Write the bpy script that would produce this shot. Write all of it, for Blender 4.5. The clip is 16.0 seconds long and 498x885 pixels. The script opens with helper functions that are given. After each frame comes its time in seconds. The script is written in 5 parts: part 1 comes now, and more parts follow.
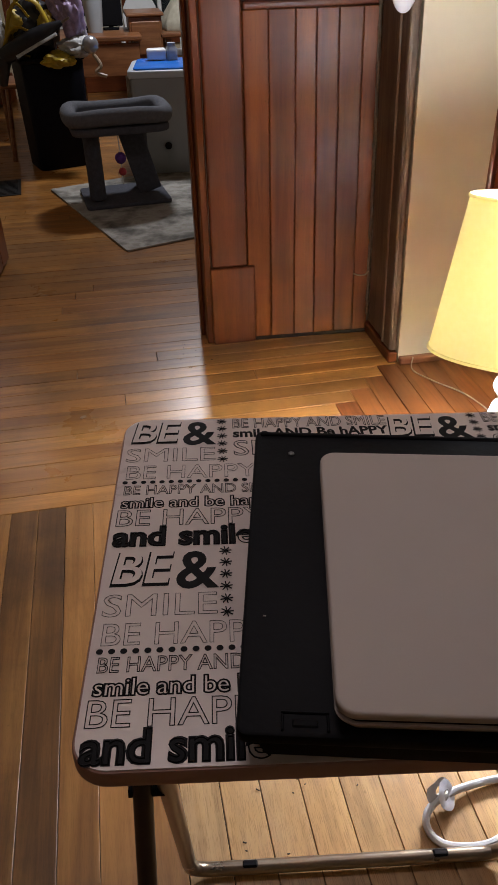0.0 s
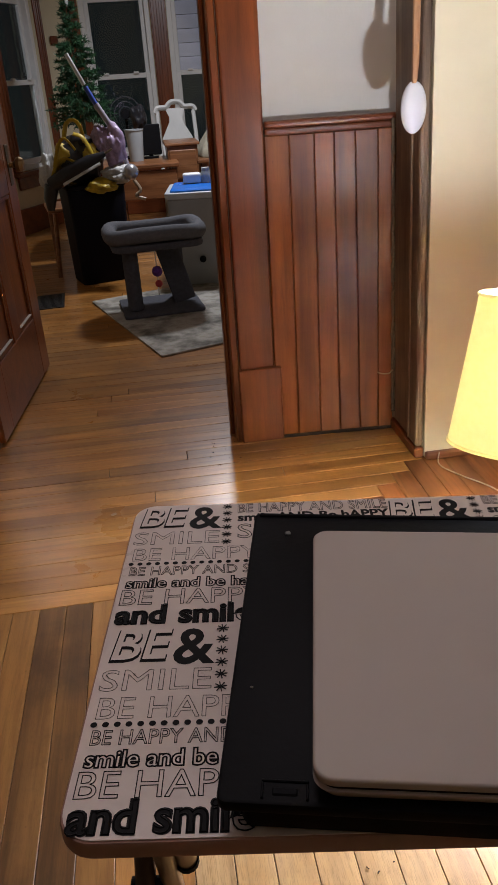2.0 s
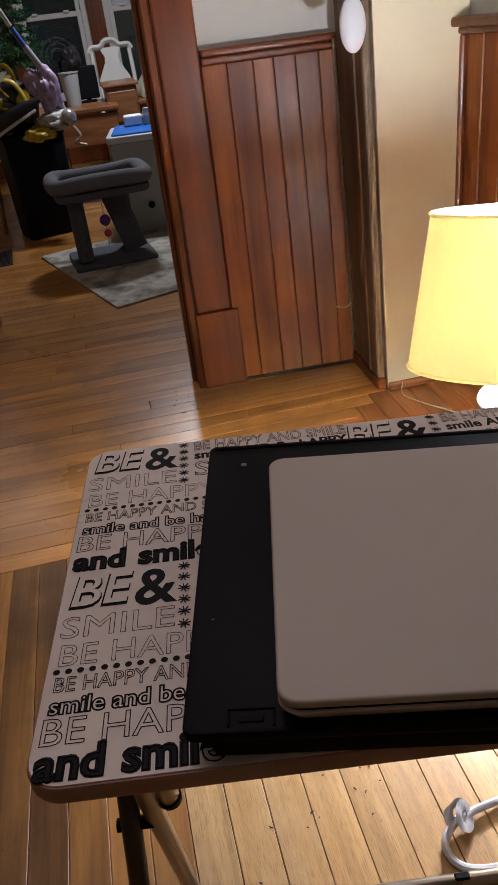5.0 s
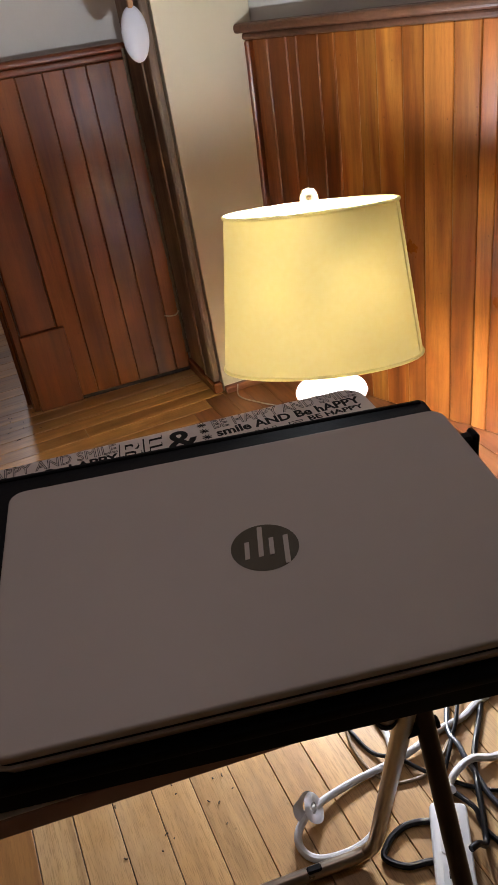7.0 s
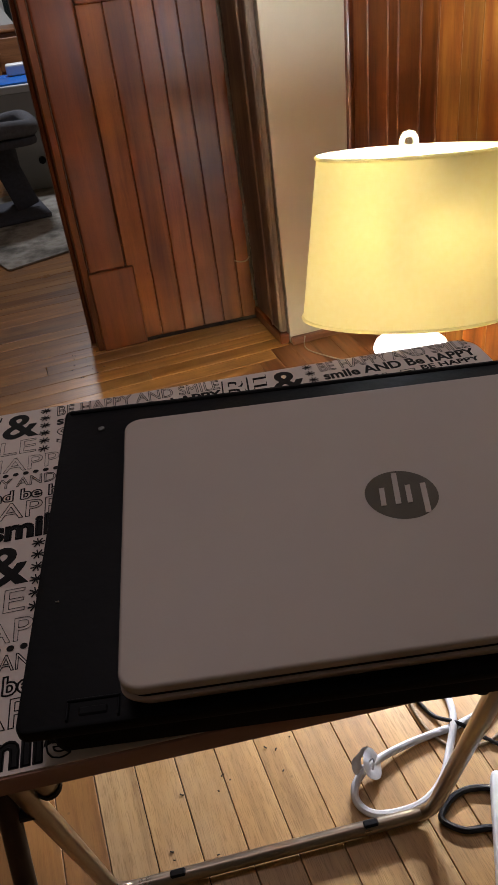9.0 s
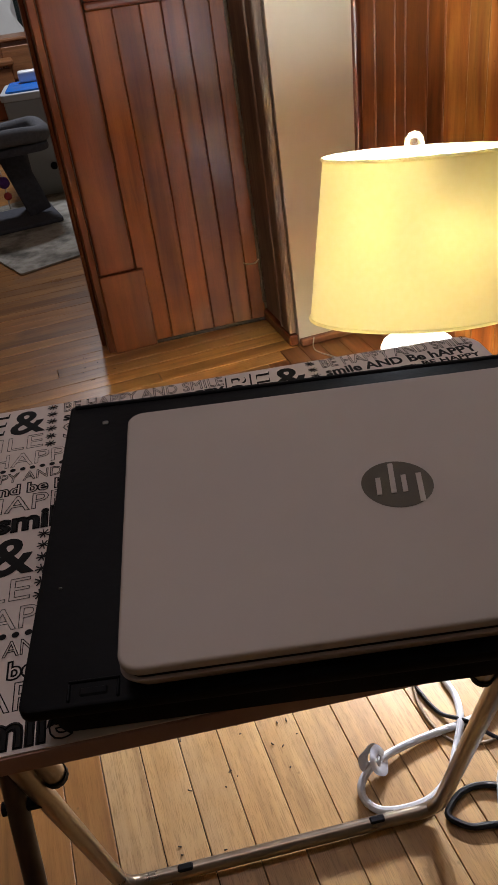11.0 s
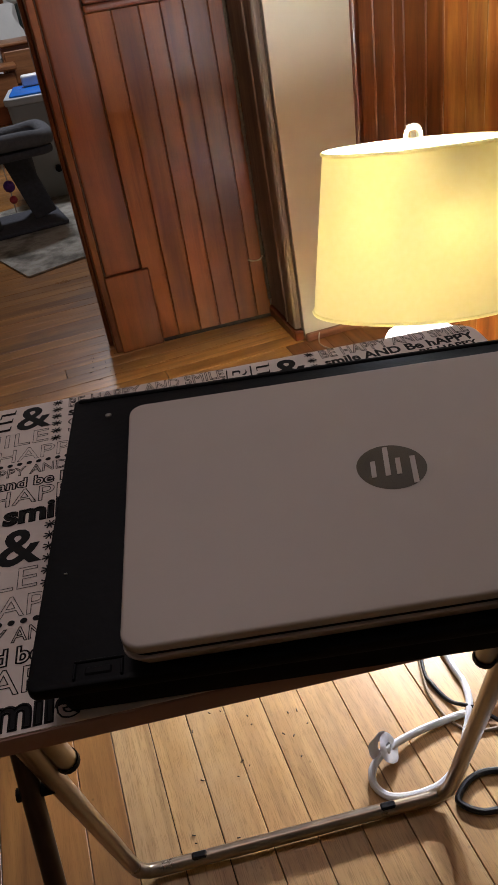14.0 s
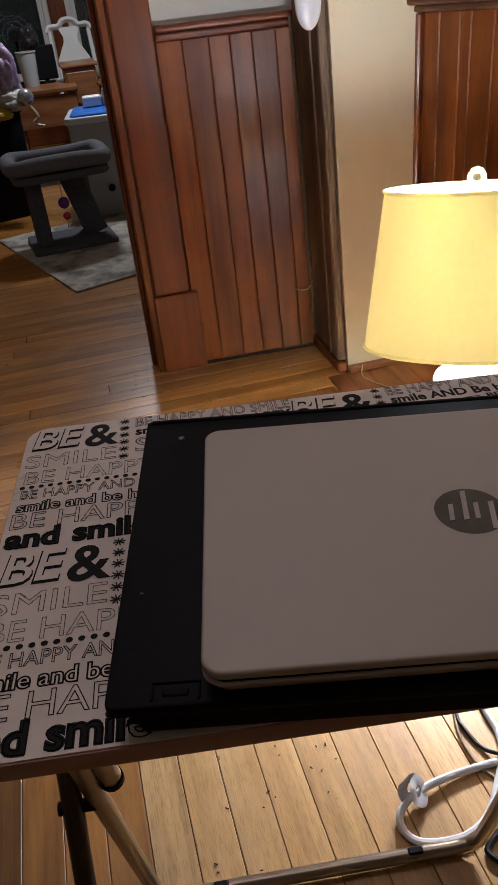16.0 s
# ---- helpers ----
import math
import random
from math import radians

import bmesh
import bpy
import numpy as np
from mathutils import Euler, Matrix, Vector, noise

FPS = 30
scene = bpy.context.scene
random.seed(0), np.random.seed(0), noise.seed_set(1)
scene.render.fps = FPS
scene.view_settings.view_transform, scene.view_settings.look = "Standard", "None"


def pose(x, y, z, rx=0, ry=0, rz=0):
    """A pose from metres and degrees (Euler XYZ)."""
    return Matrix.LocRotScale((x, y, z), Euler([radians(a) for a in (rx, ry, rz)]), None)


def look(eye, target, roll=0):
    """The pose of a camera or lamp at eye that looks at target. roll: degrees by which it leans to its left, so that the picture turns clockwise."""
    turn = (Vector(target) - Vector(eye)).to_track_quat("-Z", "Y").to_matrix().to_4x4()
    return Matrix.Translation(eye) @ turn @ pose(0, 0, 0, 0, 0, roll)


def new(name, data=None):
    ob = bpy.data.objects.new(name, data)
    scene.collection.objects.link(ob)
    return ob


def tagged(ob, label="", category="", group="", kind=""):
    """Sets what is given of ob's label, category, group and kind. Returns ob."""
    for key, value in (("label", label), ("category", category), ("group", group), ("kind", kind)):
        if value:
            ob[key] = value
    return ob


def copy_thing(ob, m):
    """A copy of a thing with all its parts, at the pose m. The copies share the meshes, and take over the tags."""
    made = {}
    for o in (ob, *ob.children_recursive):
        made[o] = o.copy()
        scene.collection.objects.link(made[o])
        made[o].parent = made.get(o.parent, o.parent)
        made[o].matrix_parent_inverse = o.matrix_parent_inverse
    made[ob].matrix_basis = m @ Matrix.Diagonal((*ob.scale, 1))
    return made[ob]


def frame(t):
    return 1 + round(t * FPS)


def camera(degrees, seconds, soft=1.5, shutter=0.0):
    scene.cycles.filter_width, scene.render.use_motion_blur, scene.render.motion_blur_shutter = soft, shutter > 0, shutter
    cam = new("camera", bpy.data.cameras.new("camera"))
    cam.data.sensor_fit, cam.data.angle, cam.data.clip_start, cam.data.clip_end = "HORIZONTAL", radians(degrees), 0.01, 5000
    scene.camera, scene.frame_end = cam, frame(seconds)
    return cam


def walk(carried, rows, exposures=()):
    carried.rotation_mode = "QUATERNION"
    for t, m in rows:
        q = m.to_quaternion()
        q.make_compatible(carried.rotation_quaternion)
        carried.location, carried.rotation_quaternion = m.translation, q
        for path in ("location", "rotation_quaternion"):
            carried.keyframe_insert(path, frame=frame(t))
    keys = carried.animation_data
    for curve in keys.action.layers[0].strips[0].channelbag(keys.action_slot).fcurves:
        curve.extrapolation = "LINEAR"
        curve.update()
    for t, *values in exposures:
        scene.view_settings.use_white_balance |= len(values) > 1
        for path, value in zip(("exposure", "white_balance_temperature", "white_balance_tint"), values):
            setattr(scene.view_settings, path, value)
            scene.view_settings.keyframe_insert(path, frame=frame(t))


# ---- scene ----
cam = camera(37.1, 16.0)
PATH = [
    (0, (0.052, 0.912, 1.039), (0.332, 2.542, -0.086), -1.6),
    (0.5, (0.052, 0.882, 1.065), (0.272, 2.629, 0.117), -1.6),
    (1, (0.051, 0.857, 1.08), (0.241, 2.661, 0.238), -1.6),
    (1.5, (0.054, 0.858, 1.063), (0.246, 2.662, 0.221), -2.3),
    (2, (0.08, 0.874, 1.038), (0.287, 2.656, 0.155), -3.8),
    (2.5, (0.088, 0.874, 1.028), (0.321, 2.632, 0.102), -4.8),
    (3, (0.099, 0.87, 1.019), (0.342, 2.606, 0.057), -6.0),
    (5.3, (0.095, 0.882, 1.015), (0.373, 2.583, 0.001), -7.8),
    (5.5, (0.11, 0.878, 1.014), (0.435, 2.572, 0.0), -7.9),
    (6, (0.17, 0.867, 1.016), (0.617, 2.526, -0.009), -8.6),
    (6.5, (0.207, 0.866, 1.001), (0.741, 2.495, -0.03), -9.3),
    (7, (0.194, 0.867, 1.005), (0.772, 2.477, -0.031), -8.7),
    (7.5, (0.17, 0.872, 1.004), (0.751, 2.477, -0.037), -7.8),
    (8, (0.155, 0.889, 0.995), (0.704, 2.486, -0.077), -7.0),
    (8.5, (0.15, 0.902, 0.989), (0.64, 2.494, -0.117), -6.8),
    (9, (0.144, 0.904, 0.988), (0.586, 2.499, -0.135), -6.9),
    (11.5, (0.149, 0.885, 0.986), (0.562, 2.498, -0.121), -7.7),
    (12, (0.15, 0.881, 0.987), (0.564, 2.496, -0.119), -7.9),
    (12.5, (0.15, 0.877, 0.989), (0.561, 2.493, -0.116), -8.3),
    (13, (0.152, 0.876, 0.986), (0.554, 2.493, -0.12), -8.8),
    (13.5, (0.149, 0.876, 0.985), (0.543, 2.495, -0.122), -9.1),
    (14, (0.151, 0.874, 0.986), (0.536, 2.492, -0.125), -9.4),
    (14.5, (0.152, 0.874, 0.987), (0.532, 2.496, -0.12), -9.4),
    (15, (0.147, 0.877, 0.991), (0.515, 2.51, -0.104), -8.7),
    (15.5, (0.128, 0.879, 0.997), (0.479, 2.529, -0.079), -7.5),
    (16, (0.118, 0.881, 0.997), (0.455, 2.55, -0.051), -6.5),
]
EXPOSURES = [(0.0, 0.03), (1.0, 0.14), (2.5, 0.25), (3.0, 0.2), (5.5, 0.1), (6.0, 0.0), (6.5, -0.32), (7.0, -0.45), (8.5, -0.32), (9.0, -0.25), (12.0, -0.10), (14.5, -0.10), (16.0, -0.17)]
walk(cam, [(t, look(eye, target, roll)) for t, eye, target, roll in PATH], EXPOSURES)

# ---------------------------------------------------------------- light
world = bpy.data.worlds.new("night")
scene.world = world
world.use_nodes = True
world.node_tree.nodes["Background"].inputs[0].default_value = (0.02, 0.024, 0.035, 1)
world.node_tree.nodes["Background"].inputs[1].default_value = 0.4


def lamp(name, kind, m, energy, colour, size=0.05):
    data = bpy.data.lights.new(name, kind)
    data.energy, data.color = energy, colour
    if kind == "AREA":
        data.shape, data.size = "DISK", size
    else:
        data.shadow_soft_size = size
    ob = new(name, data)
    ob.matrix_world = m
    return ob


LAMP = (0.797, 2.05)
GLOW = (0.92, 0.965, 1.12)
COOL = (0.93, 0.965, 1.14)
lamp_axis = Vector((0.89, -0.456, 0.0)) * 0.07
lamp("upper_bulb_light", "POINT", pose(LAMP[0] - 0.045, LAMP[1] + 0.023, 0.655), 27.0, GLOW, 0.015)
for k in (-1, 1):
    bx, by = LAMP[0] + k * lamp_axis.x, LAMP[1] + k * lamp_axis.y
    # added fill without a bulb, evens out the shade's glow
    lamp("shade_fill_light", "POINT", pose(bx, by, 0.535), 10.0, GLOW, 0.02)
    # added fill low in the shade, brightens the floor under the table
    lamp("floor_fill_light", "POINT", pose(bx + 0.018, by + 0.036, 0.400 if k < 0 else 0.424), 31.0, COOL, 0.02)
lamp("back_room_light", "AREA", pose(0.53, 5.5, 2.05), 30.0, (0.90, 0.92, 1.0), 0.24)
# added overhead fill in place of ceiling bounce; no fixture hangs here
lamp("bounce_fill_light", "AREA", pose(0.1, 2.0, 2.52), 6.0, (1.0, 0.85, 0.91), 0.7)

# ---------------------------------------------------------------- materials


def material(name):
    m = bpy.data.materials.new(name)
    m.use_nodes = True
    nt = m.node_tree
    return m, nt, nt.nodes["Principled BSDF"]


def node(nt, kind, **inputs):
    n = nt.nodes.new(kind)
    for k, v in inputs.items():
        n.inputs[k.replace("_", " ")].default_value = v
    return n


def ramp(nt, source, stops):
    r = nt.nodes.new("ShaderNodeValToRGB")
    e = r.color_ramp.elements
    while len(e) < len(stops):
        e.new(0.5)
    for i, (p, c) in enumerate(stops):
        e[i].position, e[i].color = p, (*c, 1)
    nt.links.new(source, r.inputs[0])
    return r


def mix(nt, fac, a, b, blend="MIX"):
    m = nt.nodes.new("ShaderNodeMix")
    m.data_type, m.blend_type = "RGBA", blend
    for k, v in ((0, fac), (6, a), (7, b)):
        if isinstance(v, (int, float)):
            m.inputs[k].default_value = v
        elif isinstance(v, tuple):
            m.inputs[k].default_value = (*v, 1)
        else:
            nt.links.new(v, m.inputs[k])
    return m.outputs[2]


def bump(nt, bsdf, height, strength, distance=0.002):
    b = node(nt, "ShaderNodeBump", Strength=strength, Distance=distance)
    nt.links.new(height, b.inputs["Height"])
    nt.links.new(b.outputs[0], bsdf.inputs["Normal"])


def wood(name, dark, mid, light, along, rough=(0.25, 0.45), dirt=0.35, spread=0.5, grain=60.0, worn=None, coat=0.0, streaky=0.75, pored=0.22):
    """Varnished boards: long grain, tint by board, blotches of wear and dark dirt."""
    m, nt, b = material(name)
    co = nt.nodes.new("ShaderNodeTexCoord")
    geo = nt.nodes.new("ShaderNodeNewGeometry")
    info = nt.nodes.new("ShaderNodeObjectInfo")
    shift = nt.nodes.new("ShaderNodeVectorMath")
    shift.operation = "MULTIPLY_ADD"
    nt.links.new(info.outputs["Random"], shift.inputs[0])
    shift.inputs[1].default_value = (17.0, 31.0, 23.0)
    nt.links.new(geo.outputs["Position"], shift.inputs[2])
    scale = nt.nodes.new("ShaderNodeMapping")
    s = [grain, grain, grain]
    s["xyz".index(along)] = grain * 0.045
    scale.inputs["Scale"].default_value = s
    nt.links.new(shift.outputs[0], scale.inputs[0])
    fine = node(nt, "ShaderNodeTexNoise", Scale=1.0, Detail=6.0, Roughness=0.6, Distortion=0.6)
    nt.links.new(scale.outputs[0], fine.inputs["Vector"])
    figure_map = nt.nodes.new("ShaderNodeMapping")
    s = [9.0, 9.0, 9.0]
    s["xyz".index(along)] = 1.1
    figure_map.inputs["Scale"].default_value = s
    nt.links.new(shift.outputs[0], figure_map.inputs[0])
    figure = node(nt, "ShaderNodeTexNoise", Scale=1.0, Detail=3.0, Roughness=0.5, Distortion=1.2)
    nt.links.new(figure_map.outputs[0], figure.inputs["Vector"])
    base = ramp(nt, figure.outputs[0], [(0.28, dark), (0.5, mid), (0.72, light)]).outputs[0]
    streak = ramp(nt, fine.outputs[0], [(0.3, (0.42, 0.37, 0.32)), (0.55, (1, 1, 1))]).outputs[0]
    col = mix(nt, streaky, base, streak, "MULTIPLY")
    pore_map = nt.nodes.new("ShaderNodeMapping")
    s = [850.0, 850.0, 850.0]
    s["xyz".index(along)] = 50.0
    pore_map.inputs["Scale"].default_value = s
    nt.links.new(shift.outputs[0], pore_map.inputs[0])
    pore = node(nt, "ShaderNodeTexNoise", Scale=1.0, Detail=2.0, Roughness=0.5)
    nt.links.new(pore_map.outputs[0], pore.inputs["Vector"])
    pores = ramp(nt, pore.outputs[0], [(0.36, (0.45, 0.38, 0.30)), (0.48, (1, 1, 1))]).outputs[0]
    col = mix(nt, pored, col, pores, "MULTIPLY")
    tint = nt.nodes.new("ShaderNodeHueSaturation")
    val = nt.nodes.new("ShaderNodeMapRange")
    val.inputs["To Min"].default_value, val.inputs["To Max"].default_value = 1 - spread / 2, 1 + spread / 2
    nt.links.new(info.outputs["Random"], val.inputs[0])
    nt.links.new(val.outputs[0], tint.inputs["Value"])
    nt.links.new(col, tint.inputs["Color"])
    col = tint.outputs[0]
    blot = node(nt, "ShaderNodeTexNoise", Scale=3.3, Detail=8.0, Roughness=0.65)
    nt.links.new(geo.outputs["Position"], blot.inputs["Vector"])
    mask = ramp(nt, blot.outputs[0], [(0.5, (0, 0, 0)), (0.72, (dirt, dirt, dirt))]).outputs[0]
    col = mix(nt, mask, col, tuple(v * 0.35 for v in dark))
    if worn:
        wn = node(nt, "ShaderNodeTexNoise", Scale=1.7, Detail=7.0, Roughness=0.7)
        nt.links.new(geo.outputs["Position"], wn.inputs["Vector"])
        wmask = ramp(nt, wn.outputs[0], [(0.48, (0, 0, 0)), (0.66, (0.55, 0.55, 0.55))]).outputs[0]
        col = mix(nt, wmask, col, worn)
    speck = node(nt, "ShaderNodeTexVoronoi", Scale=26.0)
    nt.links.new(geo.outputs["Position"], speck.inputs["Vector"])
    smask = ramp(nt, speck.outputs["Distance"], [(0.03, (0.4, 0.4, 0.4)), (0.07, (0, 0, 0))]).outputs[0]
    col = mix(nt, smask, col, tuple(v * 0.3 for v in dark))
    nt.links.new(col, b.inputs["Base Color"])
    r = nt.nodes.new("ShaderNodeMapRange")
    r.inputs["To Min"].default_value, r.inputs["To Max"].default_value = rough
    nt.links.new(blot.outputs[0], r.inputs[0])
    nt.links.new(r.outputs[0], b.inputs["Roughness"])
    b.inputs["Coat Weight"].default_value = coat
    b.inputs["Coat Roughness"].default_value = 0.25
    bump(nt, b, fine.outputs[0], 0.32, 0.001)
    return m


def painted(name, colour, rough=0.5, vary=0.12, scale=6.0, bumpy=0.1, metal=0.0, fine=180.0):
    m, nt, b = material(name)
    geo = nt.nodes.new("ShaderNodeNewGeometry")
    n = node(nt, "ShaderNodeTexNoise", Scale=scale, Detail=7.0, Roughness=0.65)
    nt.links.new(geo.outputs["Position"], n.inputs["Vector"])
    lo = tuple(max(0, c * (1 - vary)) for c in colour)
    hi = tuple(min(1, c * (1 + vary)) for c in colour)
    nt.links.new(ramp(nt, n.outputs[0], [(0.3, lo), (0.7, hi)]).outputs[0], b.inputs["Base Color"])
    f = node(nt, "ShaderNodeTexNoise", Scale=fine, Detail=3.0)
    nt.links.new(geo.outputs["Position"], f.inputs["Vector"])
    r = nt.nodes.new("ShaderNodeMapRange")
    r.inputs["To Min"].default_value, r.inputs["To Max"].default_value = max(0.03, rough - 0.08), min(1, rough + 0.08)
    nt.links.new(n.outputs[0], r.inputs[0])
    nt.links.new(r.outputs[0], b.inputs["Roughness"])
    b.inputs["Metallic"].default_value = metal
    if bumpy:
        bump(nt, b, f.outputs[0], bumpy, 0.0015)
    return m


# pale oak: the lamp's pool under the table is put into the colour
FLOOR_LIT = wood("oak_floor", (0.39, 0.210, 0.076), (0.52, 0.310, 0.122), (0.62, 0.405, 0.19), "y", (0.28, 0.46), 0.30, 0.26, worn=(0.52, 0.36, 0.20), streaky=0.5, pored=0.5)
FLOOR_CROSS = wood("oak_floor_cross", (0.26, 0.100, 0.021), (0.40, 0.170, 0.038), (0.50, 0.240, 0.062), "x", (0.20, 0.40), 0.75, 0.42, worn=(0.27, 0.130, 0.048), coat=0.35, streaky=0.6)
# the same oak darkened, for the weaker light left of the table
FLOOR_DIM = wood("oak_floor_dim", (0.21, 0.092, 0.024), (0.31, 0.142, 0.038), (0.40, 0.195, 0.058), "y", (0.30, 0.48), 0.4, 0.28, streaky=0.5)
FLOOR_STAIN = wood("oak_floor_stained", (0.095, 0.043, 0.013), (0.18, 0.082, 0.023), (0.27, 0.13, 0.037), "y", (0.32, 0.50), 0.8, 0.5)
FLOOR_RED = wood("oak_floor_red", (0.15, 0.045, 0.012), (0.23, 0.078, 0.021), (0.30, 0.115, 0.034), "y", (0.34, 0.50), 0.5, 0.4)
PLANK = wood("varnished_pine", (0.115, 0.027, 0.005), (0.200, 0.055, 0.0095), (0.31, 0.096, 0.018), "z", (0.34, 0.48), 0.20, 0.30, coat=0.12, streaky=0.55)
TRIM_V = wood("varnished_trim", (0.125, 0.028, 0.006), (0.185, 0.045, 0.009), (0.24, 0.064, 0.013), "z", (0.27, 0.42), 0.35, 0.2, coat=0.2, streaky=0.5)
TRIM_H = wood("varnished_trim_cross", (0.115, 0.026, 0.006), (0.165, 0.039, 0.009), (0.21, 0.054, 0.012), "x", (0.27, 0.42), 0.35, 0.2, coat=0.2, streaky=0.5)
PLANK.node_tree.nodes["Principled BSDF"].inputs["Specular IOR Level"].default_value = 0.35
OLD_TRIM = wood("stripped_trim", (0.11, 0.066, 0.038), (0.19, 0.125, 0.075), (0.28, 0.20, 0.13), "z", (0.45, 0.65), 0.5, 0.3)
DARK = painted("dark_gap", (0.02, 0.012, 0.007), 0.8)
PLASTER = painted("cream_plaster", (0.67, 0.59, 0.41), 0.75, 0.06, 2.5, 0.15)
PLASTER_GREY = painted("grey_plaster", (0.62, 0.60, 0.54), 0.75, 0.06, 2.5, 0.15)
CEILING = painted("ceiling_white", (0.72, 0.70, 0.64), 0.85, 0.04)
BLACK = painted("black_plastic", (0.006, 0.006, 0.007), 0.55, 0.25, 40, 0.12)
BLACK_SOFT = painted("black_rubber", (0.007, 0.007, 0.008), 0.65, 0.2, 30, 0.1)
INK = painted("black_ink", (0.006, 0.005, 0.005), 0.5, 0.2, 60, 0.0)
for soft in (BLACK, BLACK_SOFT, INK):
    soft.node_tree.nodes["Principled BSDF"].inputs["Specular IOR Level"].default_value = 0.10
TABLE_TOP = painted("washed_white_print", (0.70, 0.60, 0.545), 0.30, 0.07, 14, 0.06)
TABLE_EDGE = painted("brown_edge", (0.34, 0.190, 0.150), 0.5, 0.08, 20, 0.08)
SILVER = painted("silver_lid", (0.46, 0.400, 0.360), 0.62, 0.03, 5, 0.03, 0.12, 700)
SILVER_EDGE = painted("silver_edge", (0.40, 0.335, 0.305), 0.5, 0.03, 5, 0.0, 0.1)
MARK = painted("logo_grey", (0.13, 0.115, 0.10), 0.22, 0.05, 30, 0.0, 0.85)
TUBE = painted("bronze_tube", (0.30, 0.25, 0.19), 0.30, 0.18, 25, 0.05, 0.85)
TUBE_DARK = painted("brown_tube", (0.055, 0.040, 0.032), 0.38, 0.2, 25, 0.05, 0.5)
WHITE = painted("white_plastic", (0.75, 0.75, 0.74), 0.35, 0.04, 10, 0.02)
CERAMIC = painted("white_ceramic", (0.52, 0.53, 0.55), 0.18, 0.03, 8, 0.02)
CORD_WHITE = painted("white_cord", (0.62, 0.62, 0.62), 0.45, 0.06, 20, 0.03)
CORD_BLACK = painted("black_cord", (0.006, 0.006, 0.007), 0.42, 0.2, 20, 0.03)
CORD_BLACK.node_tree.nodes["Principled BSDF"].inputs["Specular IOR Level"].default_value = 0.25
CORD_TAN = painted("tan_cord", (0.22, 0.15, 0.08), 0.55, 0.1, 20, 0.03)


def shade_material(name="lamp_shade_cloth", through_light=0.075):
    m, nt, b = material(name)
    out = nt.nodes["Material Output"]
    geo = nt.nodes.new("ShaderNodeNewGeometry")
    n = node(nt, "ShaderNodeTexNoise", Scale=90.0, Detail=4.0)
    nt.links.new(geo.outputs["Position"], n.inputs["Vector"])
    c = ramp(nt, n.outputs[0], [(0.3, (0.93, 0.85, 0.55)), (0.7, (0.95, 0.88, 0.61))]).outputs[0]
    d, t, mx = nt.nodes.new("ShaderNodeBsdfDiffuse"), nt.nodes.new("ShaderNodeBsdfTranslucent"), nt.nodes.new("ShaderNodeMixShader")
    nt.links.new(c, d.inputs[0])
    nt.links.new(c, t.inputs[0])
    mx.inputs[0].default_value = through_light
    nt.links.new(d.outputs[0], mx.inputs[1])
    nt.links.new(t.outputs[0], mx.inputs[2])
    nt.links.new(mx.outputs[0], out.inputs[0])
    return m


SHADE = shade_material()


def glass_material(name, rough=0.02):
    m, nt, b = material(name)
    b.inputs["Base Color"].default_value = (0.9, 0.95, 0.95, 1)
    b.inputs["Roughness"].default_value = rough
    b.inputs["Transmission Weight"].default_value = 1.0
    b.inputs["IOR"].default_value = 1.45
    return m


GLASS = glass_material("window_glass")


def emitter(name, colour, strength):
    m, nt, b = material(name)
    b.inputs["Emission Color"].default_value = (*colour, 1)
    b.inputs["Emission Strength"].default_value = strength
    return m


BULB = emitter("bulb_glow", (1.0, 0.85, 0.62), 6.0)

# ---------------------------------------------------------------- mesh helpers


def thing(name, m=None, label="", category="", group="", kind=""):
    ob = new(name)
    ob.empty_display_size = 0.05
    if m is not None:
        ob.matrix_world = m
    return tagged(ob, label, category, group, kind)


def part(name, bm, mat, parent=None, label="", smooth=False, m=None):
    me = bpy.data.meshes.new(name)
    bm.normal_update()
    bm.to_mesh(me)
    bm.free()
    me.materials.append(mat)
    if smooth:
        me.polygons.foreach_set("use_smooth", [True] * len(me.polygons))
        me.set_sharp_from_angle(angle=radians(40))
    ob = new(name, me)
    if parent is not None:
        ob.parent = parent
    if m is not None:
        ob.matrix_local = m
    if label:
        ob["label"] = label
    return ob


def box(x0, y0, z0, x1, y1, z1, bevel=0.0, seg=1, bm=None):
    bm = bm or bmesh.new()
    m = Matrix.Translation(((x0 + x1) / 2, (y0 + y1) / 2, (z0 + z1) / 2)) @ Matrix.Diagonal((x1 - x0, y1 - y0, z1 - z0, 1))
    g = bmesh.ops.create_cube(bm, size=1, matrix=m)
    if bevel:
        edges = list({e for v in g["verts"] for e in v.link_edges})
        bmesh.ops.bevel(bm, geom=edges, offset=bevel, segments=seg, profile=0.5, affect="EDGES")
    return bm


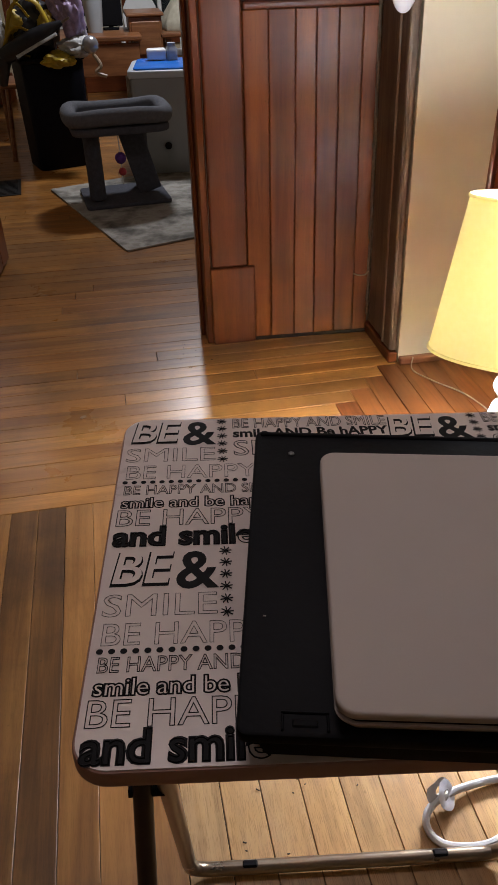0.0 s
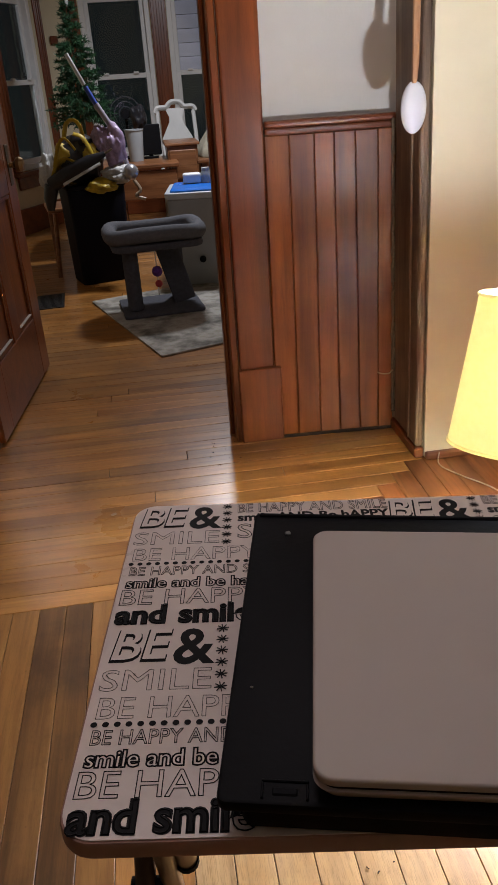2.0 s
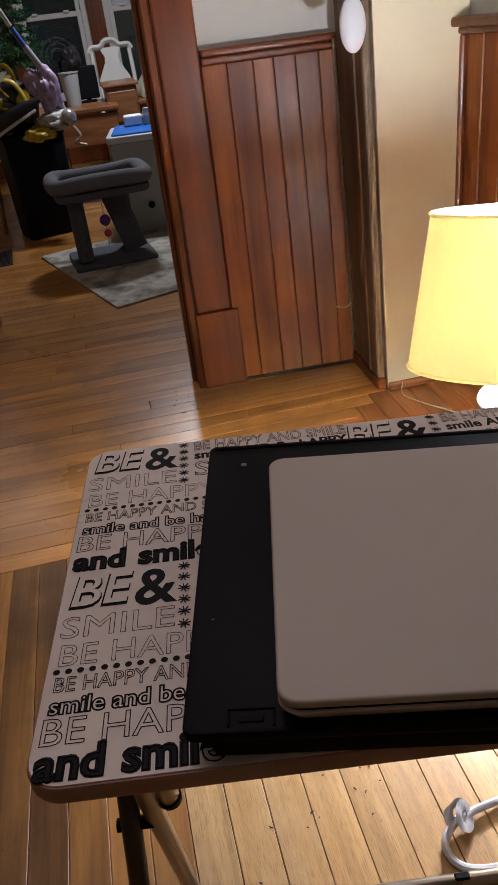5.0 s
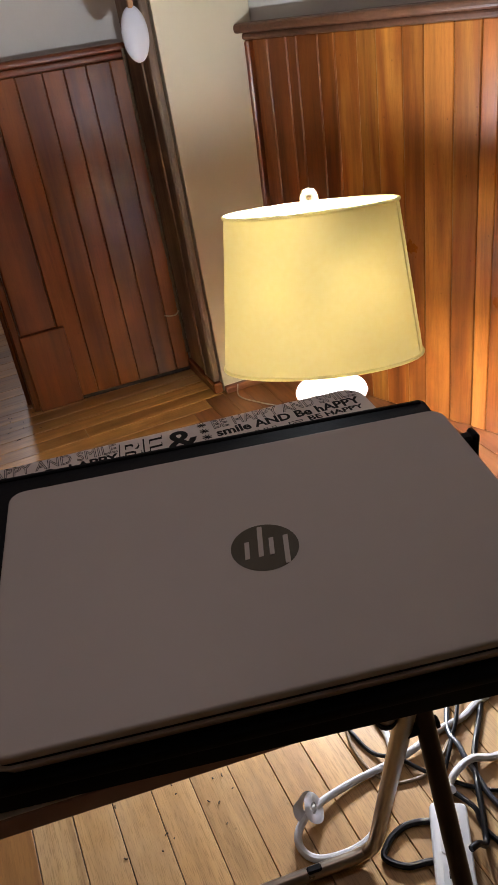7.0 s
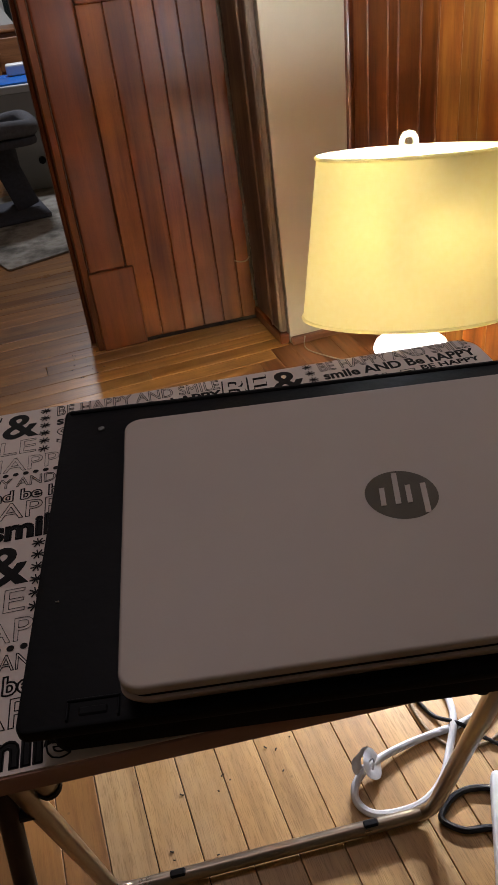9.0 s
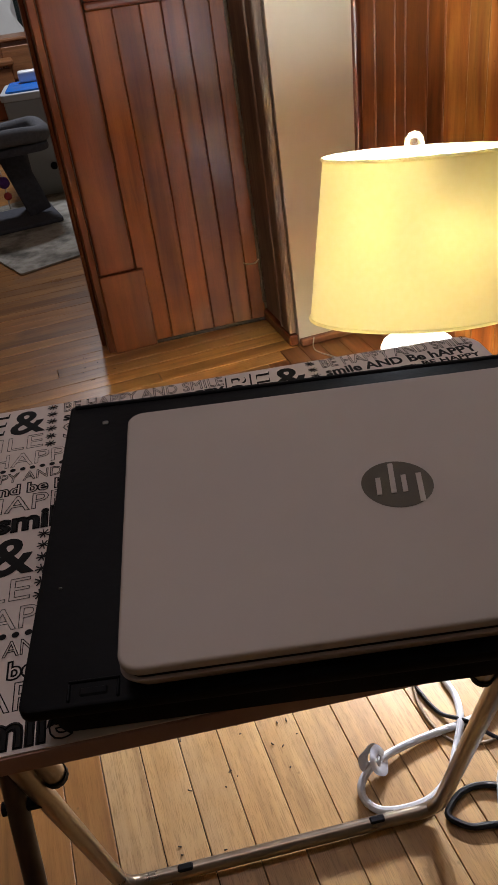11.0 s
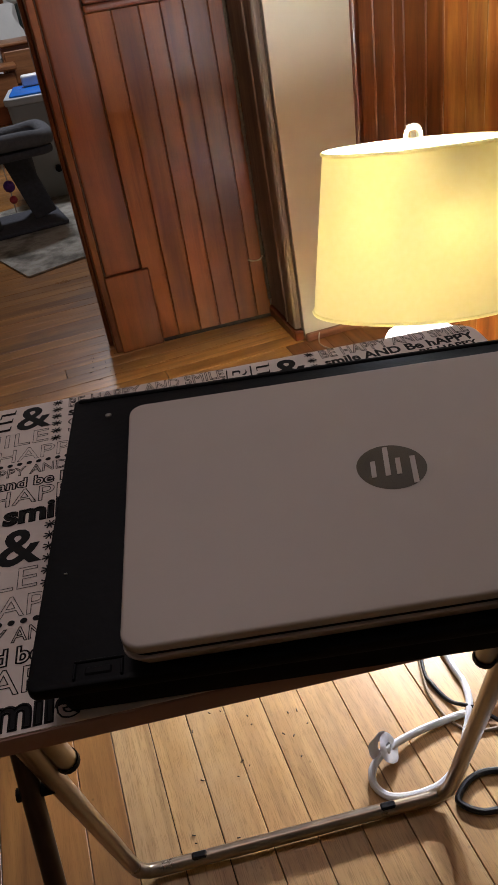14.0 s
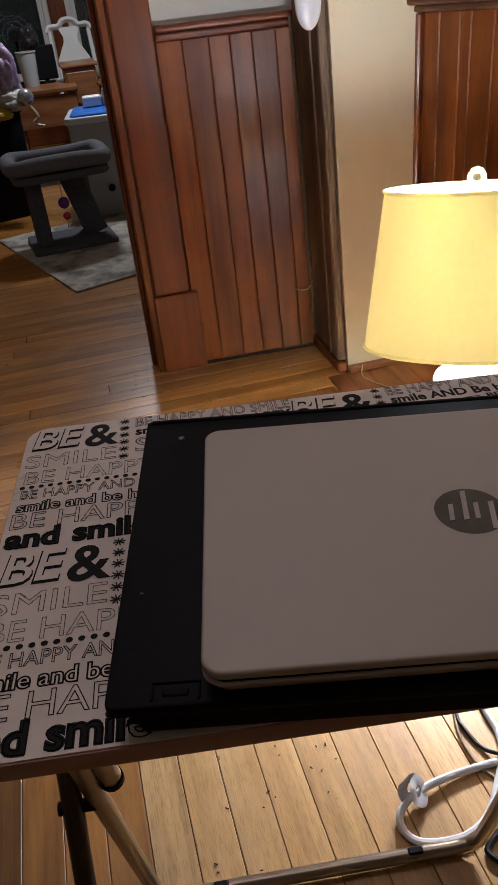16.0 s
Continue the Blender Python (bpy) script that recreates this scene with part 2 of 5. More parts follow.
def slab(w, d, z0, z1, radius, bevel=0.0, seg=8, bseg=2):
    """A plate from (0, 0) to (w, d) with rounded corners and softened rims."""
    bm = bmesh.new()
    pts = []
    for cx, cy, a in ((w - radius, radius, -90), (w - radius, d - radius, 0), (radius, d - radius, 90), (radius, radius, 180)):
        for i in range(seg + 1):
            t = radians(a + 90 * i / seg)
            pts.append((cx + radius * math.cos(t), cy + radius * math.sin(t), z0))
    f = bm.faces.new([bm.verts.new(p) for p in pts])
    top = bmesh.ops.extrude_face_region(bm, geom=[f])
    bmesh.ops.translate(bm, vec=(0, 0, z1 - z0), verts=[v for v in top["geom"] if isinstance(v, bmesh.types.BMVert)])
    bmesh.ops.recalc_face_normals(bm, faces=bm.faces)
    if bevel:
        rim = [e for e in bm.edges if abs(e.verts[0].co.z - e.verts[1].co.z) < 1e-6]
        bmesh.ops.bevel(bm, geom=rim, offset=bevel, segments=bseg, profile=0.5, affect="EDGES")
    return bm


def smooth_path(pts, n=8, closed=False):
    p = [Vector(q) for q in pts]
    out = []
    for i in range(len(p) - 1):
        a, b, c, d = p[max(i - 1, 0)], p[i], p[i + 1], p[min(i + 2, len(p) - 1)]
        for k in range(n):
            t = k / n
            out.append(0.5 * (2 * b + (c - a) * t + (2 * a - 5 * b + 4 * c - d) * t * t + (3 * b - a - 3 * c + d) * t ** 3))
    out.append(p[-1])
    return out


def tube(pts, r, sides=10, bm=None, cap=True, flat=1.0):
    """A round tube along a chain of points; r may be a list."""
    bm = bm or bmesh.new()
    p = [Vector(q) for q in pts]
    rings = []
    up = None
    for i, q in enumerate(p):
        d = (p[min(i + 1, len(p) - 1)] - p[max(i - 1, 0)]).normalized()
        if up is None:
            up = d.orthogonal().normalized()
        else:
            up = (up - d * up.dot(d))
            up = up.normalized() if up.length > 1e-6 else d.orthogonal().normalized()
        side = d.cross(up)
        rr = r[i] if isinstance(r, (list, tuple)) else r
        rings.append([bm.verts.new(q + rr * (math.cos(2 * math.pi * k / sides) * up + flat * math.sin(2 * math.pi * k / sides) * side)) for k in range(sides)])
    for a, b in zip(rings, rings[1:]):
        for k in range(sides):
            bm.faces.new((a[k], a[(k + 1) % sides], b[(k + 1) % sides], b[k]))
    if cap:
        bm.faces.new(list(reversed(rings[0])))
        bm.faces.new(rings[-1])
    return bm


def turned(profile, sides=40, bm=None, closed=False):
    """A body of revolution about z from (radius, height) pairs."""
    bm = bm or bmesh.new()
    rings = []
    for r, z in profile:
        rings.append([bm.verts.new((r * math.cos(2 * math.pi * k / sides), r * math.sin(2 * math.pi * k / sides), z)) for k in range(sides)])
    pairs = list(zip(rings, rings[1:]))
    if closed:
        pairs.append((rings[-1], rings[0]))
    for a, b in pairs:
        for k in range(sides):
            bm.faces.new((a[k], a[(k + 1) % sides], b[(k + 1) % sides], b[k]))
    if not closed:
        bm.faces.new(list(reversed(rings[0])))
        bm.faces.new(rings[-1])
    bmesh.ops.recalc_face_normals(bm, faces=bm.faces)
    return bm

# ---------------------------------------------------------------- structure
CEIL = 2.6
WALL_Y = 2.99


def wall(name, p0, p1, z0, z1, thick, mat, holes=(), label="plain plaster wall", side=1):
    """A wall from p0 to p1; its room face lies on that line, its body behind it. holes: (s0, s1, z0, z1)."""
    a, b = Vector((*p0, 0)), Vector((*p1, 0))
    length, ang = (b - a).length, math.atan2(b.y - a.y, b.x - a.x)
    bm = bmesh.new()
    cuts = sorted({0.0, length, *(h[0] for h in holes), *(h[1] for h in holes)})
    for s0, s1 in zip(cuts, cuts[1:]):
        mine = sorted((h for h in holes if h[0] <= s0 and h[1] >= s1), key=lambda h: h[2])
        z = z0
        for h in mine:
            if h[2] > z:
                box(s0, 0, z, s1, thick * side, h[2], bm=bm)
            z = h[3]
        if z < z1:
            box(s0, 0, z, s1, thick * side, z1, bm=bm)
    bmesh.ops.remove_doubles(bm, verts=bm.verts, dist=1e-5)
    bmesh.ops.recalc_face_normals(bm, faces=bm.faces)
    ob = part(name, bm, mat, None, m=pose(a.x, a.y, 0, 0, 0, math.degrees(ang)))
    return tagged(ob, label, "wall", kind="structure")


floor = part("floor", box(-3.2, -2.0, -0.10, 3.6, 8.2, -0.014), DARK)
tagged(floor, "worn varnished oak strip floor", "floor", kind="structure")
ceiling = part("ceiling", box(-3.2, -2.0, CEIL, 3.6, 8.2, CEIL + 0.1), CEILING)
tagged(ceiling, "plain off-white ceiling", "ceiling", kind="structure")

DOOR_L, DOOR_R = -0.47, 0.288
wall_north = wall("wall_north", (-2.6, WALL_Y), (0.80, WALL_Y), 0, CEIL, 0.15, PLASTER_GREY, [(2.6 + DOOR_L - 0.0215, 2.6 + DOOR_R + 0.0215, 0, 2.0705)], "cream plaster wall above dark wood wainscot", 1)
PIER_LEAN = -0.024  # the pier's corner leans to the left as it rises


def lean_left(bm, right=1.03):
    for v in bm.verts:
        v.co.x += PIER_LEAN * v.co.z * min(1.0, max(0.0, (right - v.co.x) / 0.2))
    return bm


chimney = part("wall_chimney", lean_left(box(0.814, 2.735, 0, 1.03, 3.14, CEIL)), PLASTER, None, m=pose(0, 0, 0))
tagged(chimney, "narrow cream plaster pier beside the wainscot", "wall", kind="structure")
RA, RB = Vector((1.03, 2.76)), Vector((1.28, 2.13))
RD = (RB - RA).normalized()
REND = RA + RD * 1.9
wall_east = wall("wall_east", tuple(RA), tuple(REND), 0, CEIL, 0.12, PLASTER_GREY, (), "pale plaster wall above tall wood wainscot", 1)
wall("wall_east_near", tuple(REND), (REND.x, -1.9), 0, CEIL, 0.12, PLASTER, (), "plain cream plaster wall", 1)
wall("wall_south", (REND.x, -1.9), (-2.6, -1.9), 0, CEIL, 0.12, PLASTER, (), "plain cream plaster wall", 1)
wall("wall_west", (-2.6, -1.9), (-2.6, WALL_Y), 0, CEIL, 0.12, PLASTER, (), "plain cream plaster wall", 1)
# back room
BY = 7.8
LC = Vector((-0.555, BY))
LDIR = Vector((-0.455, -0.890)).normalized()
LEND = LC + LDIR * 2.6
W1 = (-0.251, 0.309)
W2 = (0.446, 1.006)
SILL, HEAD, MEET = 0.47, 1.72, 1.10
wall_bay = wall("wall_bay", (LC.x, BY), (3.2, BY), 0, CEIL, 0.14, PLASTER, [(W1[0] - LC.x, W1[1] - LC.x, SILL, HEAD), (W2[0] - LC.x, W2[1] - LC.x, SILL, HEAD)], "cream plaster bay wall with two windows", 1)
wall_bay_side = wall("wall_bay_side", tuple(LEND), tuple(LC), 0, CEIL, 0.14, PLASTER, [(2.6 - 0.62, 2.6 - 0.10, SILL, HEAD)], "cream plaster slanted bay wall with a window", 1)
wall("wall_back_west", (LEND.x, 3.14), tuple(LEND), 0, CEIL, 0.12, PLASTER, (), "plain cream plaster wall", 1)
wall("wall_back_east", (3.2, BY), (3.2, 3.14), 0, CEIL, 0.12, PLASTER, (), "plain cream plaster wall", 1)
wall("wall_back_south", (3.2, 3.14), (1.03, 3.14), 0, CEIL, 0.12, PLASTER, (), "plain cream plaster wall", 1)
outside = part("backdrop", box(-4.5, 9.6, -1, 5.0, 9.65, 4.0), painted("night_yard", (0.010, 0.012, 0.012), 0.9, 0.5, 1.5))
yard = bpy.data.materials["night_yard"].node_tree.nodes["Principled BSDF"]
# faint glow of the backdrop stands in for blue-grey reflections in the panes
yard.inputs["Emission Color"].default_value = (0.55, 0.75, 0.80, 1)
yard.inputs["Emission Strength"].default_value = 0.009
tagged(outside, "dark night yard beyond the windows", "backdrop", kind="structure")
outside_w = part("backdrop", box(-4.5, 4.0, -1, -4.45, 9.6, 4.0), painted("night_yard_side", (0.010, 0.012, 0.012), 0.9, 0.5, 1.5))
tagged(outside_w, "dark night yard beyond the windows", "backdrop", kind="structure")

CLAP, clap_nt, clap_b = material("lilac_clapboard")
clap_geo = clap_nt.nodes.new("ShaderNodeNewGeometry")
clap_noise = node(clap_nt, "ShaderNodeTexNoise", Scale=2.2, Detail=3.0)
clap_nt.links.new(clap_geo.outputs["Position"], clap_noise.inputs["Vector"])
clap_tint = ramp(clap_nt, clap_noise.outputs[0], [(0.35, (0.34, 0.33, 0.42)), (0.65, (0.50, 0.47, 0.55))]).outputs[0]
clap_nt.links.new(clap_tint, clap_b.inputs["Base Color"])
clap_nt.links.new(clap_tint, clap_b.inputs["Emission Color"])
# the boards emit a little themselves, in place of night light on them
clap_b.inputs["Emission Strength"].default_value = 0.22
house = thing("neighbour_house", pose(0, 0, 0), "pale lilac clapboard house front lit at night", "house", kind="structure")
for k in range(12):
    bm = box(0.62, 9.40, 1.135 + k * 0.125, 2.6, 9.42, 1.135 + (k + 1) * 0.125 - 0.004, 0.003)
    for v in bm.verts:
        v.co.y += 0.03 * (v.co.z - 1.135 - k * 0.125) / 0.125
    part("clapboard", bm, CLAP, house)
part("shutter", box(1.03, 9.37, 1.20, 1.16, 9.395, 1.52, 0.003), painted("tan_shutter", (0.40, 0.34, 0.32), 0.7), house, "tan shutter")
part("foundation", box(0.62, 9.43, -1.0, 2.6, 9.50, 1.135), bpy.data.materials["night_yard"], house)


def window(name, m, w, label):
    """White vinyl double-hung sash in varnished casing. Local x along the wall, -y into the room, z = 0 at the sill."""
    h, mid = HEAD - SILL, MEET - SILL
    win = thing(name, m, label, "window", kind="structure")
    f = 0.042
    bm = box(0, 0.02, 0, f, 0.11, h, 0.004)
    box(w - f, 0.02, 0, w, 0.11, h, 0.004, bm=bm)
    box(f, 0.02, h - f, w - f, 0.11, h, 0.004, bm=bm)
    box(f, 0.02, 0, w - f, 0.11, f, 0.004, bm=bm)
    part("window_frame", bm, WHITE, win, "white vinyl window frame")
    for nm, z0, z1, y in (("lower_sash", f, mid + 0.018, 0.035), ("upper_sash", mid - 0.018, h - f, 0.068)):
        bm = box(f, y, z0, f + 0.035, y + 0.03, z1, 0.003)
        box(w - f - 0.035, y, z0, w - f, y + 0.03, z1, 0.003, bm=bm)
        box(f + 0.035, y, z0, w - f - 0.035, y + 0.03, z0 + 0.038, 0.003, bm=bm)
        box(f + 0.035, y, z1 - 0.036, w - f - 0.035, y + 0.03, z1, 0.003, bm=bm)
        s = part(nm, bm, WHITE, win)
        p = part("pane", box(f + 0.033, y + 0.013, z0 + 0.036, w - f - 0.033, y + 0.018, z1 - 0.034), GLASS, s)
        p.visible_shadow = False
    for x in (w * 0.28, w * 0.72):
        part("sash_lock", box(x - 0.022, 0.012, mid + 0.014, x + 0.022, 0.036, mid + 0.032, 0.004), WHITE, win)
    part("window_sill", box(-0.10, -0.055, -0.035, w + 0.10, 0.02, 0.0, 0.008, 2), TRIM_H, win, "dark varnished sill")
    part("apron", box(-0.07, -0.022, -0.13, w + 0.07, -0.002, -0.036, 0.004), TRIM_H, win)
    return win


def casing(parent, x0, x1, z0, z1, rosette=False):
    """Fluted upright casing, with a bullseye block at its head."""
    bm = box(x0, -0.020, z0, x1, -0.001, z1, 0.003)
    n = 3
    for i in range(n):
        c = x0 + (x1 - x0) * (i + 0.5) / n
        box(c - (x1 - x0) / n * 0.28, -0.027, z0, c + (x1 - x0) / n * 0.28, -0.0205, z1, 0.003, bm=bm)
    part("casing", bm, TRIM_V, parent)
    if rosette:
        c = (x0 + x1) / 2
        blk = part("corner_block", box(c - 0.068, -0.036, z1, c + 0.068, -0.001, z1 + 0.125, 0.004), TRIM_V, parent)
        bm = turned([(0.012, 0), (0.014, 0.006), (0.026, 0.002), (0.034, 0.010), (0.046, 0.009), (0.050, 0.0)], 24)
        bm.transform(pose(c, -0.036, z1 + 0.062, 90))
        part("rosette", bm, TRIM_V, blk, smooth=True)


wa = window("window_1", pose(W1[0], BY, SILL), W1[1] - W1[0], "white double-hung window in dark wood casing at night")
casing(wa, -0.125, -0.004, 0.0, HEAD - SILL, True)
casing(wa, W1[1] - W1[0] + 0.004, W2[0] - W1[0] - 0.004, 0.0, HEAD - SILL, True)
part("head_casing", box(-0.0, -0.028, HEAD - SILL, W1[1] - W1[0], -0.001, HEAD - SILL + 0.115, 0.004), TRIM_H, wa)
wb = window("window_2", pose(W2[0], BY, SILL), W2[1] - W2[0], "white double-hung window in dark wood casing at night")
casing(wb, W2[1] - W2[0] + 0.004, W2[1] - W2[0] + 0.125, 0.0, HEAD - SILL, True)
part("head_casing", box(0.0, -0.028, HEAD - SILL, W2[1] - W2[0], -0.001, HEAD - SILL + 0.115, 0.004), TRIM_H, wb)
ls = LEND - LDIR * (2.6 - 0.62)
wc = window("window_3", pose(ls.x, ls.y, SILL, 0, 0, math.degrees(math.atan2(-LDIR.y, -LDIR.x))), 0.52, "white double-hung window in dark wood casing on the slanted wall")
casing(wc, -0.115, -0.004, 0.0, HEAD - SILL, True)
casing(wc, 0.524, 0.61, 0.0, HEAD - SILL, True)
part("head_casing", box(0.0, -0.028, HEAD - SILL, 0.52, -0.001, HEAD - SILL + 0.115, 0.004), TRIM_H, wc)
bb = part("baseboard", box(0, -0.02, 0, 2.45, -0.001, 0.20, 0.005), TRIM_H, None, m=pose(LEND.x, LEND.y, 0, 0, 0, math.degrees(math.atan2(-LDIR.y, -LDIR.x))))
tagged(bb, "dark varnished baseboard of the slanted wall", "baseboard", kind="structure")
bb = part("baseboard", box(LC.x + 0.03, BY - 0.02, 0, 3.19, BY - 0.001, 0.20, 0.005), TRIM_H)
tagged(bb, "dark varnished baseboard under the bay windows", "baseboard", kind="structure")


# door casing and wainscot of the doorway wall
frame_r = thing("door_frame", pose(0, 0, 0), "dark red-brown varnished door casing with plinth block", "door frame", kind="structure")
FY = WALL_Y
part("jamb", box(DOOR_R, FY - 0.012, 0, DOOR_R + 0.021, FY + 0.158, 2.05, 0.003), TRIM_V, frame_r)
part("door_stop", box(DOOR_R - 0.012, FY + 0.05, 0, DOOR_R - 0.0005, FY + 0.09, 2.05, 0.003), TRIM_V, frame_r)
bm = box(0.311, FY - 0.020, 0.243, 0.417, FY - 0.001, 2.12, 0.006, 2)
part("casing", bm, TRIM_V, frame_r)
part("plinth_block", box(0.306, FY - 0.024, 0, 0.437, FY - 0.001, 0.242, 0.004, 2), TRIM_V, frame_r)
part("jamb", box(DOOR_L - 0.021, FY - 0.012, 0, DOOR_L, FY + 0.158, 2.05, 0.003), TRIM_V, frame_r)
part("casing", box(-0.60, FY - 0.020, 0.243, DOOR_L - 0.0225, FY - 0.001, 2.12, 0.006, 2), TRIM_V, frame_r)
part("plinth_block", box(-0.615, FY - 0.028, 0, DOOR_L - 0.018, FY - 0.001, 0.242, 0.004, 2), TRIM_V, frame_r)
part("head_jamb", box(DOOR_L, FY - 0.012, 2.05, DOOR_R, FY + 0.158, 2.07, 0.003), TRIM_H, frame_r)
part("head_casing", box(-0.60, FY - 0.022, 2.121, 0.417, FY - 0.001, 2.25, 0.004), TRIM_H, frame_r)

wains = thing("wainscot_north", pose(0, 0, 0), "red-brown varnished beadboard wainscot with a cap rail", "wainscot", kind="structure")
heads = [0.4185, 0.4840, 0.5525, 0.6060, 0.6635, 0.7260, 0.7880]
feet = [0.4185, 0.4870, 0.5570, 0.6190, 0.6830, 0.7420, 0.7880]
LEAN = 0.06  # the wainscot comes forward towards the pier


def bead_plank(parent, x0, x1, z0, z1, y, mat=PLANK, b0=None, b1=None):
    """A board with chamfered edges, so that a groove shows at each joint; b0 and b1 are its edges at the foot."""
    bm = box(x0 + 0.0004, y - 0.012, z0, x1 - 0.0004, y, z1, 0.0022)
    if b0 is not None:
        for v in bm.verts:
            k = (v.co.x - x0) / (x1 - x0)
            v.co.x += ((b0 - x0) * (1 - k) + (b1 - x1) * k) * (z1 - v.co.z) / (z1 - z0)
            v.co.y -= LEAN * (v.co.x - 0.4185)
    return part("plank", bm, mat, parent)


def leaning(bm):
    for v in bm.verts:
        v.co.y -= LEAN * max(0.0, v.co.x - 0.4185)
    return bm


for a, b, c, d in zip(heads, heads[1:], feet, feet[1:]):
    bead_plank(wains, a, b, 0.004, 0.893, FY - 0.001, PLANK, c, d)
part("base_strip", leaning(box(0.438, FY - 0.0165, 0, 0.79, FY - 0.0135, 0.011, 0.001)), painted("sooty_wood", (0.030, 0.016, 0.009), 0.98, 0.5, 60), wains)
bm = box(0.4185, FY - 0.028, 0.894, 0.795, FY - 0.001, 0.912, 0.006, 2)
box(0.4185, FY - 0.038, 0.9125, 0.795, FY - 0.001, 0.930, 0.007, 3, bm=bm)
part("cap_rail", bm, TRIM_H, wains)

# stripped trim on the side of the pier
side = thing("pier_trim", pose(0, 0, 0), "stripped grey-brown trim boards on the pier's side", "trim", kind="structure")
part("trim_board", lean_left(box(0.792, 2.80, 0.035, 0.811, 2.950, CEIL - 0.1, 0.004)), OLD_TRIM, side)
part("trim_board", lean_left(box(0.786, 2.738, 0.035, 0.811, 2.797, CEIL - 0.1, 0.008, 2)), OLD_TRIM, side)
part("trim_strip", lean_left(tube([(0.789, 2.8, 0.04), (0.789, 2.8, 2.4)], 0.006, 8)), OLD_TRIM, side)
part("base_block", lean_left(box(0.783, 2.733, 0.0, 0.8115, 2.965, 0.033, 0.004)), TRIM_H, side)
bm = box(0.8125, 2.712, 0, 1.02, 2.7345, 0.022, 0.006, 2)
shoe = part("baseboard", bm, wood("shoe_wood", (0.16, 0.05, 0.02), (0.24, 0.085, 0.035), (0.30, 0.12, 0.05), "x"), None, m=pose(0, 0, 0))
tagged(shoe, "low red-brown shoe moulding at the pier's foot", "baseboard", kind="structure")
# ragged filler along the corner
bm = bmesh.new()
random.seed(5)
pts, rad = [], []
for i in range(120):
    z = 0.06 + i * 0.0072
    pts.append((0.788 + 0.002 * noise.noise(Vector((3, 0, z * 30))), 2.952 + 0.003 * noise.noise(Vector((0, 5, z * 30))), z))
    rad.append(0.0048 + 0.0022 * noise.noise(Vector((0, 0, z * 40))) + random.uniform(0, 0.0008))
tube(pts, rad, 7, bm)
lean_left(bm)
fill = part("corner_filler", bm, painted("fibre_filler", (0.17, 0.135, 0.085), 0.9, 0.35, 160, 0.5), side, "frayed tan filler strip")
tw = part("twine", tube(smooth_path([(0.778, 2.940, 0.205), (0.766, 2.936, 0.196), (0.746, 2.938, 0.196), (0.731, 2.943, 0.201)], 6), 0.0022, 6), painted("tan_twine", (0.42, 0.32, 0.2), 0.8), side)

# east wainscot
ea = math.degrees(math.atan2(RD.y, RD.x))
weast = thing("wainscot_east", pose(RA.x, RA.y, 0, 0, 0, ea), "glossy orange-brown beadboard wainscot with a thick cap rail", "wainscot", kind="structure")
marks = [0.0, 0.025, 0.073, 0.134, 0.165, 0.228, 0.276, 0.336, 0.386, 0.453, 0.505, 0.575, 0.636, 0.675]
while marks[-1] < 1.85:
    marks.append(marks[-1] + (0.062, 0.048, 0.068)[len(marks) % 3])
# brighter orange pine: the lamp's glow on this wall is put into the colour
PLANK_LIT = wood("varnished_pine_lamplit", (0.17, 0.037, 0.006), (0.42, 0.130, 0.021), (0.70, 0.305, 0.058), "z", (0.22, 0.38), 0.35, 0.80, coat=0.2, streaky=0.6)
part("end_strip", box(0.002, -0.030, 0.0, 0.0265, -0.001, 0.899, 0.004), TRIM_V, weast)
# darker pine stands in for the lamp shade's shadow on the first planks
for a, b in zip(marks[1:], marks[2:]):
    bead_plank(weast, a + 0.003, b + 0.003, 0.0, 0.899, -0.004, PLANK if a < 0.2 else PLANK_LIT)
bm = box(-0.004, -0.034, 0.900, 1.88, -0.001, 0.915, 0.005, 2)
box(-0.012, -0.052, 0.9155, 1.88, -0.001, 0.937, 0.008, 3, bm=bm)
part("cap_rail", bm, wood("cap_wood", (0.09, 0.035, 0.015), (0.13, 0.055, 0.026), (0.17, 0.075, 0.038), "x", (0.35, 0.55)), weast, "dark worn cap rail")


